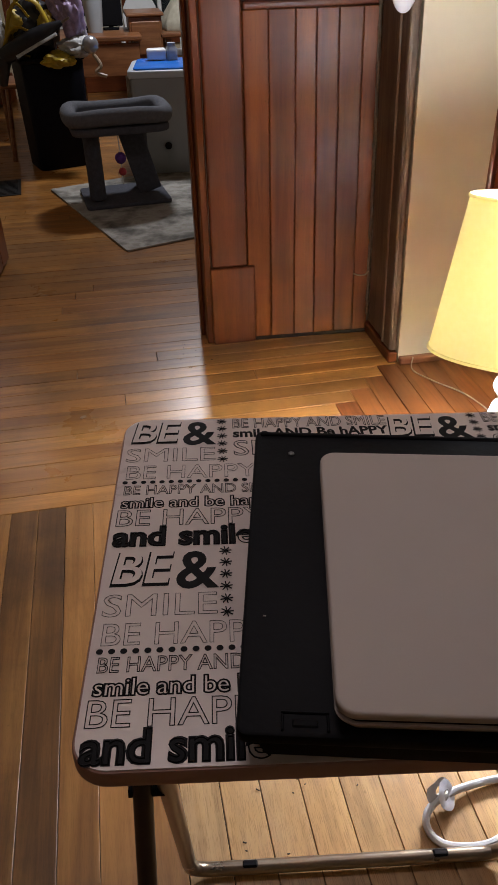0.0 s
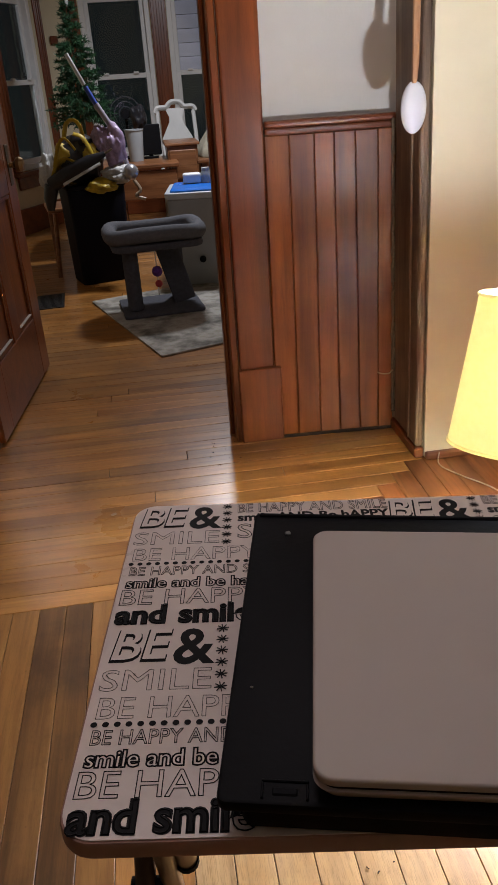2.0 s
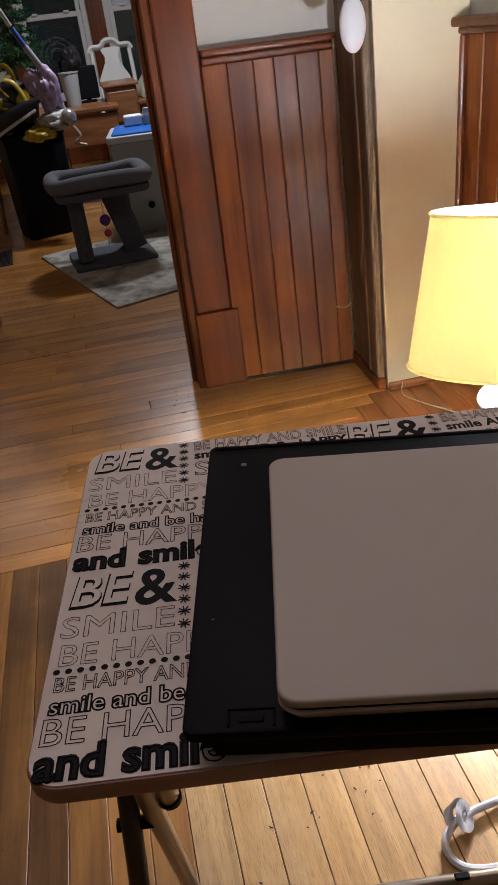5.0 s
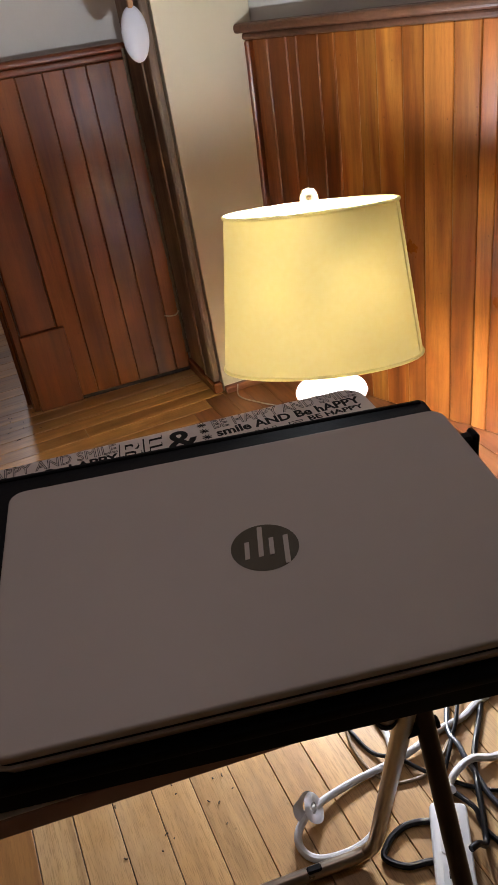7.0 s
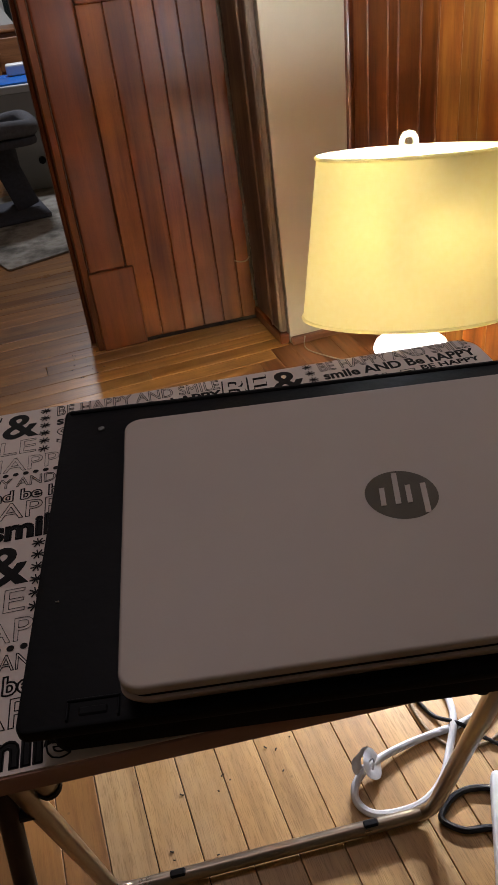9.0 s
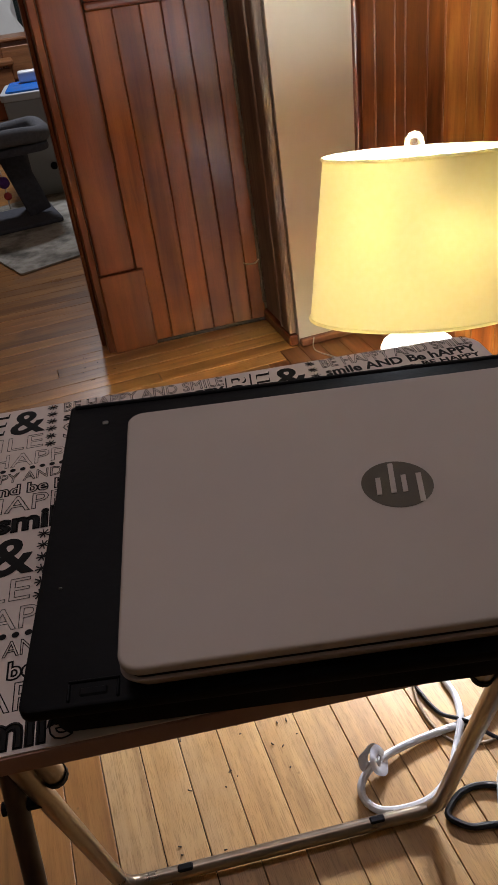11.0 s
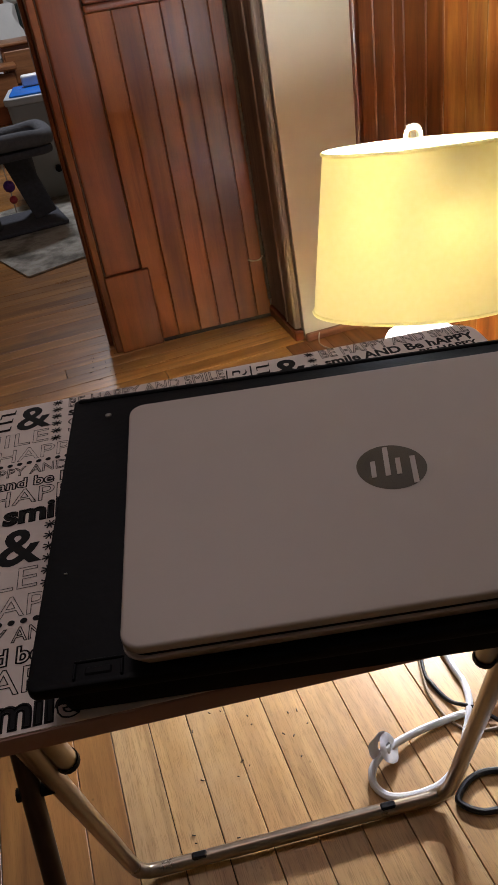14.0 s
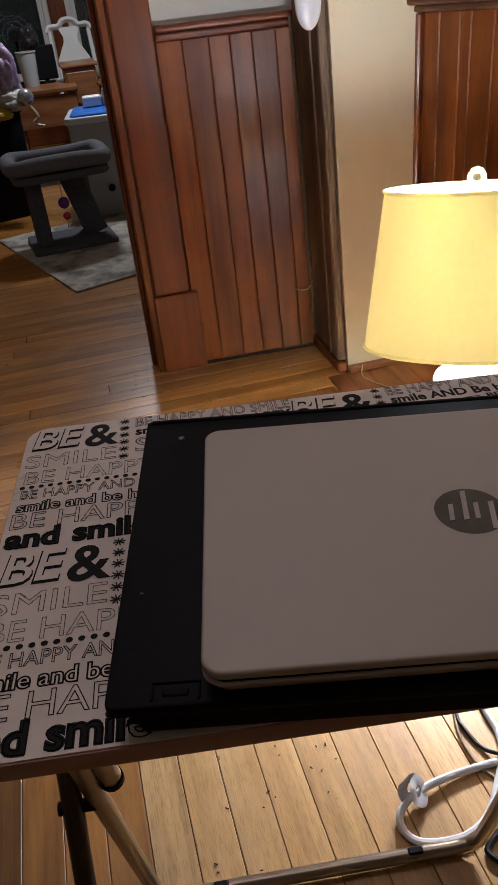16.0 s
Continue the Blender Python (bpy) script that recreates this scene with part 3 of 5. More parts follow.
# ---------------------------------------------------------------- panelled door standing open
def panel_door():
    d = thing("door_1", pose(-0.452, 3.145, 0.012, 0, 0, 84.5), "red-brown varnished panelled door standing open", "door", kind="structure")
    L, T, H = 0.745, 0.036, 2.02
    rails = [(0, 0.235), (0.70, 0.86), (1.87, H)]
    stiles = [(0, 0.115), (0.325, 0.42), (0.63, L)]
    for a, b in stiles:
        zs = [(0, H)] if a != 0.325 else [(0.236, 0.699), (0.861, 1.869)]
        for z0, z1 in zs:
            part("stile", box(a, 0, z0, b, T, z1, 0.003), TRIM_V, d)
    for z0, z1 in rails:
        part("rail", box(0.1152, 0.0005, z0, 0.6298, T - 0.0005, z1, 0.002), TRIM_H, d)
    for a, b in ((0.116, 0.324), (0.421, 0.629)):
        for z0, z1 in ((0.236, 0.699), (0.861, 1.869)):
            p = part("panel", box(a, 0.012, z0, b, T - 0.012, z1), PLANK, d)
            bm = bmesh.new()
            for y0, y1 in ((0.003, 0.0118), (T - 0.0118, T - 0.003)):
                box(a, y0, z0, a + 0.016, y1, z1, 0.004, 2, bm=bm)
                box(b - 0.016, y0, z0, b, y1, z1, 0.004, 2, bm=bm)
                box(a + 0.0162, y0, z0, b - 0.0162, y1, z0 + 0.018, 0.004, 2, bm=bm)
                box(a + 0.0162, y0, z1 - 0.016, b - 0.0162, y1, z1, 0.004, 2, bm=bm)
            part("moulding", bm, TRIM_V, p)
            bm = box(a + 0.018, -0.0005, z0 + 0.0185, b - 0.018, 0.0112, z0 + 0.0215, 0.001)
            part("dust_ledge", bm, painted("dust", (0.42, 0.38, 0.33), 0.9, 0.2, 60), p, "grey dust on the panel's ledge")
    knob = turned([(0.010, 0), (0.010, 0.02), (0.024, 0.03), (0.027, 0.042), (0.020, 0.054), (0.004, 0.058)], 20)
    knob.transform(pose(L - 0.055, 0, 0.79, 90))
    part("knob", knob, painted("old_brass", (0.30, 0.20, 0.09), 0.3, 0.2, 30, 0.0, 0.9), d, "aged brass door knob", True)
    part("lock_plate", box(L - 0.075, -0.003, 0.72, L - 0.035, -0.0002, 0.86, 0.002), painted("dark_brass", (0.10, 0.07, 0.04), 0.4, 0.2, 30, 0.0, 0.9), d)
    for z in (0.33, 1.65):
        part("hinge", box(-0.012, -0.004, z, 0.028, 0.006, z + 0.10, 0.002), painted("hinge_iron", (0.025, 0.022, 0.02), 0.5, 0.2, 30, 0.0, 0.6), d, "dark iron hinge")
    return d


panel_door()

# ---------------------------------------------------------------- folding tray table
TT = pose(-0.013, 1.1595, 0, 0, 0, -8.0)
SAG = 1.3  # the top slopes down to the right by this many degrees
TW, TD, TZ = 0.496, 0.368, 0.66
tray = thing("tray_table", TT, "folding tray table with white top printed in black words", "tray table")
table_slab = slab(TW, TD - 0.003, TZ - 0.0145, TZ, 0.022, 0.003)
table_slab.transform(pose(0, 0.003, 0))
top = part("tabletop", table_slab, TABLE_EDGE, tray, "brown edge round a printed white top", True, pose(0, 0, TZ, 0, SAG, 0) @ pose(0, 0, -TZ))
sheet = part("printed_face", slab(TW - 0.004, TD - 0.007, TZ - 0.0008, TZ + 0.0004, 0.020), TABLE_TOP, top, "white wash face", m=pose(0.002, 0.005, 0))


def words(text, u, v, size, width=None, bold=0.0, outline=0.0, shear=0.0, parent=None, mat=INK, z=TZ + 0.0006, right_to=None, turn=0.0):
    """Printed words lying on the table, made from the built-in font."""
    c = bpy.data.curves.new("lettering", "FONT")
    c.body, c.size, c.shear, c.resolution_u = text, size / 0.70, shear, 3
    c.offset = bold * size
    if outline:
        c.fill_mode, c.bevel_depth, c.bevel_resolution = "NONE", outline, 0
    tmp = new("lettering", c)
    bpy.context.view_layer.update()
    me = bpy.data.meshes.new_from_object(tmp.evaluated_get(bpy.context.evaluated_depsgraph_get()))
    bpy.data.objects.remove(tmp)
    xs = [w.co.x for w in me.vertices]
    k = width / (max(xs) - min(xs)) if width else 1.0
    x0 = min(xs)
    for w in me.vertices:
        w.co = ((w.co.x - x0) * k, w.co.y, min(max(w.co.z, -0.0002), 0.0003))
    me.materials.clear()
    me.materials.append(mat)
    ob = new("lettering", me)
    ob.parent = parent
    ob.matrix_local = pose(u, v, z, 0, 0, turn)
    return ob


def dots(u0, u1, v, n, r):
    for i in range(n):
        bm = bmesh.new()
        bmesh.ops.create_circle(bm, cap_ends=True, segments=14, radius=r, matrix=Matrix.Translation((u0 + (u1 - u0) * i / (n - 1), v, TZ + 0.0007)))
        part("printed_dot", bm, INK, top)


def star(u, v, r):
    bm = bmesh.new()
    for k in range(4):
        b = box(-r, -r * 0.095, 0, r, r * 0.095, 0.0003)
        b.transform(pose(u, v, TZ + 0.0006 + k * 0.00005, 0, 0, 45 * k + 10))
        tmp = bpy.data.meshes.new("s")
        b.to_mesh(tmp)
        b.free()
        bm.from_mesh(tmp)
        bpy.data.meshes.remove(tmp)
    part("printed_star", bm, INK, top)


LN, TH = 0.00032, 0.00020


def bubble(text, u, v, size, width, fat, shear=0.0, drop=0.0):
    """White letters with a black rim and a black shadow below."""
    grow = fat * size
    words(text, u - grow, v - drop, size, width + 2 * grow, fat * 1.5, shear=shear, parent=top)
    words(text, u + drop * 0.3, v, size, width, fat * 0.25, shear=shear, parent=top, mat=TABLE_TOP, z=TZ + 0.0012)


def fat_face(text, u, v, size, width):
    """Heavy upright letters with thin serifs at foot and waist."""
    words(text, u, v, size, width, 0.075, parent=top)
    words(text, u - 0.0003, v, size, width + 0.0006, 0.02, LN * 1.6, parent=top, z=TZ + 0.0008)


for v0 in (0.0880, 0.2680):
    dots(0.0085, 0.1095, v0, 14, 0.0023)
    words("BE HAPPY AND SMILE", 0.0085, v0 - 0.0165, 0.0120, 0.132, 0, LN, parent=top)
    words("smile and be happy", 0.0075, v0 - 0.0335, 0.0125, 0.130, 0.04, LN * 1.9, parent=top)
    words("BE HAPPY", 0.0060, v0 - 0.0560, 0.0195, 0.118, 0, LN, parent=top)
    fat_face("and", 0.0055, v0 - 0.0790, 0.0215, 0.0405)
    fat_face("smile", 0.0560, v0 - 0.0790, 0.0215, 0.0580)
    words("BE HAPPY", 0.0085, v0 + 0.0050, 0.0190, 0.112, 0, TH, parent=top)
    words("SMILE", 0.0060, v0 + 0.0300, 0.0205, 0.079, 0, TH, parent=top)
    bubble("BE", 0.0095, v0 + 0.0605, 0.0330, 0.0430, 0.035, 0.12, 0.0012)
    words("&", 0.0555, v0 + 0.0555, 0.0380, 0.031, 0.03, parent=top)
    for i in range(6):
        star(0.0915, v0 + 0.031 + i * 0.0122, 0.0046)
vv = 0.2695
for u in (0.1015, 0.3410):
    wid = 0.146
    words("BE HAPPY AND SMILE", u, vv + 0.0795, 0.0160, wid, 0, LN * 1.3, parent=top)
    words("smile AND Be hAPPY", u, vv + 0.0640, 0.0130, wid, 0.05, parent=top)
    words("BE HAPPY", u + 0.088, vv + 0.0530, 0.0080, 0.056, 0.05, parent=top)
    words("SMILE", u, vv + 0.0350, 0.0235, 0.082, 0, TH * 2.2, parent=top)
    words("AND", u + 0.088, vv + 0.0330, 0.0120, 0.030, 0, TH * 1.6, parent=top)
    dots(u + 0.081, u + 0.123, vv + 0.039, 2, 0.0025)
bubble("BE", 0.2475, vv + 0.0600, 0.0320, 0.0430, 0.035, 0.12, 0.0012)
words("&", 0.2935, vv + 0.0545, 0.0370, 0.031, 0.03, parent=top)
for i in range(6):
    star(0.3310, vv + 0.030 + i * 0.0122, 0.0046)

# two crossed tube frames
R = 0.0092
L0, L1 = 0.022, 0.437


def u_frame(name, v_top, v_bot, u0, u1, mat, z_top, lab):
    pts = [(u0 + 0.012, v_top, z_top)]
    dv = v_bot - v_top
    pts += [(u0, v_bot - dv * 0.075, 0.058), (u0 + 0.001, v_bot - dv * 0.03, 0.032), (u0 + 0.009, v_bot - dv * 0.005, 0.017), (u0 + 0.026, v_bot, 0.0125)]
    pts += [(u1 - 0.026, v_bot, 0.0125), (u1 - 0.009, v_bot - dv * 0.005, 0.017), (u1 - 0.001, v_bot - dv * 0.03, 0.032), (u1, v_bot - dv * 0.075, 0.058), (u1 - 0.012, v_top, z_top)]
    return part(name, tube(pts, R, 14), mat, tray, lab, True)


fa = u_frame("leg_frame", 0.076, 0.265, L0, L1, TUBE, 0.640, "bronze tube leg frame")
fb = u_frame("leg_frame", 0.235, -0.035, L0 - 0.022, L1 + 0.022, TUBE_DARK, 0.640, "dark brown tube leg frame")
for u in (0.10, 0.355):
    part("floor_clip", box(u - 0.010, 0.260, 0.0005, u + 0.010, 0.270, 0.0235, 0.002), BLACK_SOFT, fa, "black plastic clip")
for u in (L0 - 0.011, L1 + 0.011):
    part("pivot", tube([(u - 0.016, 0.140, 0.415), (u + 0.016, 0.140, 0.415)], 0.006, 10), BLACK_SOFT, tray)
for u in (0.046, 0.413):
    st = part("support_stub", tube([(u - 0.002, 0.082, 0.640), (u, 0.139, 0.448)], 0.0092, 14), TUBE, tray, "short bronze support tube", True)
    part("end_cap", tube([(u, 0.1385, 0.449), (u, 0.1405, 0.442)], 0.0104, 14), BLACK_SOFT, st, "black plastic end cap", True)
for v in (0.076, 0.235):
    part("cross_rail", box(0.035, v - 0.011, TZ - 0.033, 0.455, v + 0.011, TZ - 0.0175, 0.003), TUBE_DARK, tray)

# ---------------------------------------------------------------- black laptop stand
PT = pose(0.0800, 1.1480, TZ, 0, SAG, -13.4)
PW, PD = 0.383, 0.272
stand = thing("laptop_stand", PT @ pose(0, 0, 0.0016), "black plastic laptop stand lying on the tray table", "laptop stand")
bm = slab(PW, PD, 0.022, 0.030, 0.006, 0.002)
for v in bm.verts:
    v.co.z += 0.013 * v.co.y / PD
part("plate", bm, BLACK, stand, smooth=True)
bm = slab(PW - 0.024, PD - 0.020, 0.0, 0.0215, 0.008, 0.002)
for v in bm.verts:
    if v.co.z > 0.011:
        v.co.z += 0.013 * (v.co.y + 0.008) / PD
part("body", bm, BLACK_SOFT, stand, smooth=True, m=pose(0.012, 0.008, 0))
part("rim", box(0.004, PD - 0.007, 0.040, PW - 0.004, PD - 0.003, 0.0445, 0.001), BLACK, stand)
part("slot", box(0.148, PD - 0.052, 0.0385, 0.235, PD - 0.032, 0.0428, 0.002), BLACK_SOFT, stand)
part("screw", turned([(0.0024, 0.0), (0.0024, 0.0010), (0.0015, 0.0014)], 14), painted("bright_dot", (0.16, 0.16, 0.15), 0.4), stand, "pale grey dot", m=pose(0.029, PD - 0.03, 0.0415))
PALE_FLECK = painted("pale_fleck", (0.35, 0.33, 0.31), 0.8)
bm = box(0.024, 0.0135, 0.0290, 0.050, 0.0150, 0.0318, 0.0005)
box(0.024, 0.0030, 0.0290, 0.0255, 0.0134, 0.0315, 0.0005, bm=bm)
box(0.0485, 0.0030, 0.0290, 0.050, 0.0134, 0.0315, 0.0005, bm=bm)
notch = part("notch", bm, BLACK, stand, "moulded notch frame")
part("catch", box(0.030, 0.0055, 0.0290, 0.044, 0.0105, 0.0312, 0.0008), BLACK_SOFT, notch, "black catch")
part("stray_fleck", box(0.0120, 0.079, 0.0315, 0.0140, 0.0798, 0.0348, 0.0002), PALE_FLECK, stand, "tiny pale fleck")
part("side_arm", box(PW - 0.01, 0.200, 0.033, PW + 0.015, 0.211, 0.043, 0.002), BLACK, stand)
part("arm_foot", box(PW + 0.0105, 0.1985, 0.022, PW + 0.0165, 0.2125, 0.0455, 0.002), BLACK, stand)

# ---------------------------------------------------------------- closed laptop
tilt = math.degrees(math.atan2(0.013, PD))
LT = PT @ pose(0.0520, 0.0020, 0.0016 + 0.0308, tilt, 0, 0.6)
laptop = thing("laptop", LT, "closed silver-grey laptop on the black stand", "laptop")
LW, LDp = 0.3270, 0.2195
bm = slab(LW, LDp + 0.0008, 0.0015, 0.0110, 0.011, 0.0010, 8, 2)
for v in bm.verts:  # the lower shell draws in towards its foot
    k = 0.004 * max(0.0, (0.0095 - v.co.z) / 0.008)
    v.co.x += k if v.co.x < LW / 2 else -k
    v.co.y += k if v.co.y < LDp / 2 else -k
part("base", bm, SILVER_EDGE, laptop, "silver lower shell", True, pose(0, -0.0008, 0))
bm = slab(LW - 0.006, LDp - 0.004, 0.0110, 0.0126, 0.010)
part("gap_seal", bm, BLACK_SOFT, laptop, m=pose(0.003, 0.001, 0))
bm = slab(LW, LDp, 0.0126, 0.0188, 0.0115, 0.0020, 8, 4)
lid = part("lid", bm, SILVER, laptop, "matt silver-grey lid", True)
for u in (0.03, LW - 0.03):
    for v in (0.03, LDp - 0.03):
        part("rubber_foot", turned([(0.006, 0), (0.006, 0.0014)], 12), BLACK_SOFT, laptop, m=pose(u, v, 0))
# round emblem: dark disc with plain pale bars
bm = bmesh.new()
bmesh.ops.create_circle(bm, cap_ends=True, segments=48, radius=0.0212, matrix=Matrix.Translation((LW / 2, LDp / 2 - 0.003, 0.01895)))
emblem = part("emblem", bm, MARK, lid, "dark mirror-grey round emblem")


def bar(u, v, w, h, sh=0.16):
    b = box(0, 0, 0, w, h, 0.0004)
    for q in b.verts:
        q.co.x += sh * q.co.y
    b.transform(pose(LW / 2 + u, LDp / 2 - 0.003 + v, 0.0190))
    part("emblem_bar", b, SILVER, emblem)


for args in ((-0.0140, -0.0080, 0.0030, 0.0150), (-0.0055, -0.0080, 0.0032, 0.0270), (0.0015, -0.0080, 0.0030, 0.0150), (0.0090, -0.0180, 0.0032, 0.0250)):
    bar(*args)

# ---------------------------------------------------------------- table lamp on the floor
lampo = thing("table_lamp", pose(LAMP[0], LAMP[1], 0), "white ceramic lamp with a glowing cream oval shade", "lamp")
ZB, ZT, RB_, RT_ = 0.371, 0.664, 0.1935, 0.1545
prof = [(0.085, 0.0), (0.088, 0.006), (0.085, 0.016), (0.070, 0.022), (0.062, 0.05), (0.078, 0.12), (0.082, 0.19), (0.070, 0.245), (0.052, 0.272), (0.060, 0.282), (0.069, 0.288), (0.072, 0.296), (0.069, 0.303), (0.060, 0.307), (0.056, 0.314), (0.030, 0.318), (0.022, 0.335), (0.010, 0.35), (0.008, 0.376)]
part("body", turned(prof, 48), CERAMIC, lampo, "glossy white turned ceramic body", True, pose(0.014, 0, 0))
n = 64
outer = [(RB_ - (RB_ - RT_) * i / 6, ZB + (ZT - ZB) * i / 6) for i in range(7)]
OVAL, OVAL_TOP = 0.42, 0.25


def depth_ratio(z):
    """How deep the oval is for its width, at that height."""
    return OVAL + (OVAL_TOP - OVAL) * (z - ZB) / (ZT - ZB)


AX = math.degrees(math.atan2(-0.456, 0.89))
bm = turned(outer + [(r - 0.0012, z) for r, z in reversed(outer)], n, closed=True)
for v in bm.verts:
    v.co.y *= depth_ratio(v.co.z)
shade = part("shade", bm, SHADE, lampo, "cream cloth oval shade", True, m=pose(0, 0, 0, 0, 0, AX))
HEM = shade_material("hem_cloth", 0.16)
for r, z in ((RB_, ZB), (RT_, ZT)):
    pts = [(r * math.cos(2 * math.pi * k / 72), depth_ratio(z) * r * math.sin(2 * math.pi * k / 72), z) for k in range(73)]
    part("hem", tube(pts, 0.0036, 8), HEM, shade, "stitched hem", True)
ca, sa = math.cos(-0.30), math.sin(-0.30)
part("seam", tube([((RB_ + 0.001) * ca, (RB_ + 0.001) * sa * OVAL, ZB), ((RT_ + 0.001) * ca, (RT_ + 0.001) * sa * OVAL_TOP, ZT)], 0.0016, 6), HEM, shade)
part("harp", tube(smooth_path([(-0.02, 0, 0.41), (-0.045, 0, 0.47), (-0.045, 0, 0.58), (0, 0, 0.655), (0.045, 0, 0.58), (0.045, 0, 0.47), (0.02, 0, 0.41)], 6), 0.0018, 6), painted("steel_wire", (0.5, 0.5, 0.5), 0.3, 0.1, 20, 0, 1.0), lampo)
for k in range(3):
    a = 2 * math.pi * k / 3 + 0.4
    part("spider_arm", tube([(0, 0, 0.655), (RT_ * math.cos(a), OVAL_TOP * RT_ * math.sin(a), ZT - 0.002)], 0.0016, 6), WHITE, shade)
part("finial", turned([(0.008, 0.648), (0.008, 0.654), (0.0145, 0.657), (0.0160, 0.664), (0.0165, 0.680), (0.0145, 0.690), (0.009, 0.6965), (0.001, 0.699)], 24), glass_material("clear_finial", 0.05), lampo, "clear glass finial", True)
part("socket", turned([(0.008, 0.432), (0.008, 0.577)], 20), painted("socket_brass", (0.5, 0.38, 0.16), 0.3, 0.1, 20, 0, 0.9), lampo)
# the lower bulb is an unseen addition to go with the floor fill
for z in (0.578, 0.378):
    part("bulb", turned([(0.010, z), (0.013, z + 0.01), (0.022, z + 0.026), (0.022, z + 0.036), (0.014, z + 0.048), (0.002, z + 0.052)], 20), BULB, lampo, "glowing bulb", True)


# ---------------------------------------------------------------- bath brush hanging on the pier's trim
brush = thing("bath_brush", pose(0.7380, 2.722, 0.001), "hanging bath brush with white head, wooden handle and blue grip", "brush")
bm = bmesh.new()
bmesh.ops.create_uvsphere(bm, u_segments=28, v_segments=18, radius=1, matrix=pose(0, 0, 0.948) @ Matrix.Diagonal((0.0315, 0.014, 0.0575, 1)))
part("head", bm, painted("white_brush_head", (0.60, 0.60, 0.62), 0.35, 0.03, 20, 0.02), brush, "smooth white oval head", True)
part("handle", tube([(0.0, 0, 1.000), (0.001, 0, 1.05), (0.0, 0, 1.12), (-0.001, 0, 1.215)], [0.0085, 0.0115, 0.0115, 0.0115], 12, flat=0.7), wood("brush_wood", (0.34, 0.15, 0.06), (0.44, 0.22, 0.10), (0.52, 0.29, 0.15), "z", (0.4, 0.55), 0.2), brush, "light brown wooden handle", True)
part("grip", tube([(-0.001, 0, 1.212), (-0.001, 0, 1.216), (0.0, 0, 1.30), (0.002, 0, 1.40), (0.003, 0, 1.45)], [0.012, 0.0155, 0.0155, 0.015, 0.010], 14, flat=0.75), painted("blue_grip", (0.05, 0.42, 0.72), 0.45, 0.08, 20, 0.03), brush, "bright blue grip", True)
part("loop", tube(smooth_path([(0.003, 0, 1.445), (0.012, 0, 1.48), (0.03, 0.002, 1.49)], 5), 0.0015, 6), CORD_WHITE, brush)

# ---------------------------------------------------------------- cords and power strip on the floor
def cord(name, pts, r, mat, label, z_lift=None, n=7):
    p = [(x, y, max(z, r * 1.02)) for x, y, z in pts]
    ob = part(name, tube(smooth_path(p, n), r, 9), mat, None, smooth=True)
    return tagged(ob, label, "cable")


Z = 0.006
cord("white_cable", [(0.60, 1.72, Z), (0.577, 1.555, Z), (0.574, 1.506, Z), (0.557, 1.465, 0.012), (0.530, 1.432, Z), (0.498, 1.398, Z), (0.459, 1.379, Z), (0.420, 1.379, Z), (0.388, 1.390, Z), (0.376, 1.411, Z), (0.381, 1.431, 0.009), (0.399, 1.444, 0.014), (0.413, 1.447, 0.016), (0.436, 1.456, 0.012), (0.480, 1.462, 0.008), (0.527, 1.463, Z), (0.559, 1.462, Z), (0.601, 1.464, 0.010), (0.646, 1.474, Z), (0.714, 1.482, Z), (0.80, 1.55, Z), (0.81, 1.95, Z)], 0.0056, CORD_WHITE, "thick white cable looped on the floor under the tray table")
tie = thing("cable_tie", pose(0.414, 1.445, 0.016), "crumpled translucent white tie round the white cable", "cable tie")
for k, (ang_x, ang_z, off) in enumerate(((52, 48, (0.0, 0.0, 0.008)), (70, 20, (-0.010, 0.008, 0.010)))):
    bm = turned([(0.006, -0.001), (0.014, -0.0012), (0.0205, 0.0006), (0.014, 0.0014), (0.006, 0.001)], 30, closed=True)
    for v in bm.verts:
        q = v.co * 60 + Vector((k * 9.0, 0, 0))
        v.co += Vector((noise.noise(q), noise.noise(q + Vector((5, 0, 0))), noise.noise(q + Vector((0, 7, 0))))) * 0.0032
    part("band", bm, bpy.data.materials.get("milky_plastic") or painted("milky_plastic", (0.66, 0.67, 0.70), 0.35, 0.06, 60), tie, smooth=True, m=pose(*off, ang_x, 10 * k, ang_z))
cord("black_cable", [(0.60, 1.72, 0.004), (0.536, 1.567, 0.004), (0.531, 1.528, 0.004), (0.539, 1.491, 0.004), (0.556, 1.465, 0.014), (0.571, 1.451, 0.010), (0.595, 1.419, 0.004), (0.65, 1.36, 0.004), (0.75, 1.30, 0.004)], 0.0032, CORD_BLACK, "thin black cable crossing the white cable on the floor")
cord("tan_cable", [(0.58, 1.70, 0.003), (0.528, 1.553, 0.003), (0.518, 1.513, 0.003), (0.519, 1.474, 0.003), (0.530, 1.446, 0.003), (0.546, 1.431, 0.003), (0.60, 1.425, 0.003), (0.66, 1.46, 0.003)], 0.0026, CORD_TAN, "thin tan cable lying on the floor")
cord("black_cable", [(0.553, 1.300, 0.004), (0.517, 1.317, 0.004), (0.487, 1.326, 0.004), (0.468, 1.348, 0.004), (0.480, 1.362, 0.004), (0.500, 1.371, 0.004), (0.522, 1.372, 0.004), (0.546, 1.363, 0.006), (0.575, 1.345, 0.004)], 0.0046, CORD_BLACK, "black cable looped beside the power strip")
cord("black_cable", [(0.80, 1.62, 0.004), (0.692, 1.489, 0.012), (0.653, 1.451, 0.010), (0.612, 1.413, 0.004), (0.590, 1.385, 0.005)], 0.0034, CORD_BLACK, "black cable running behind the power strip")
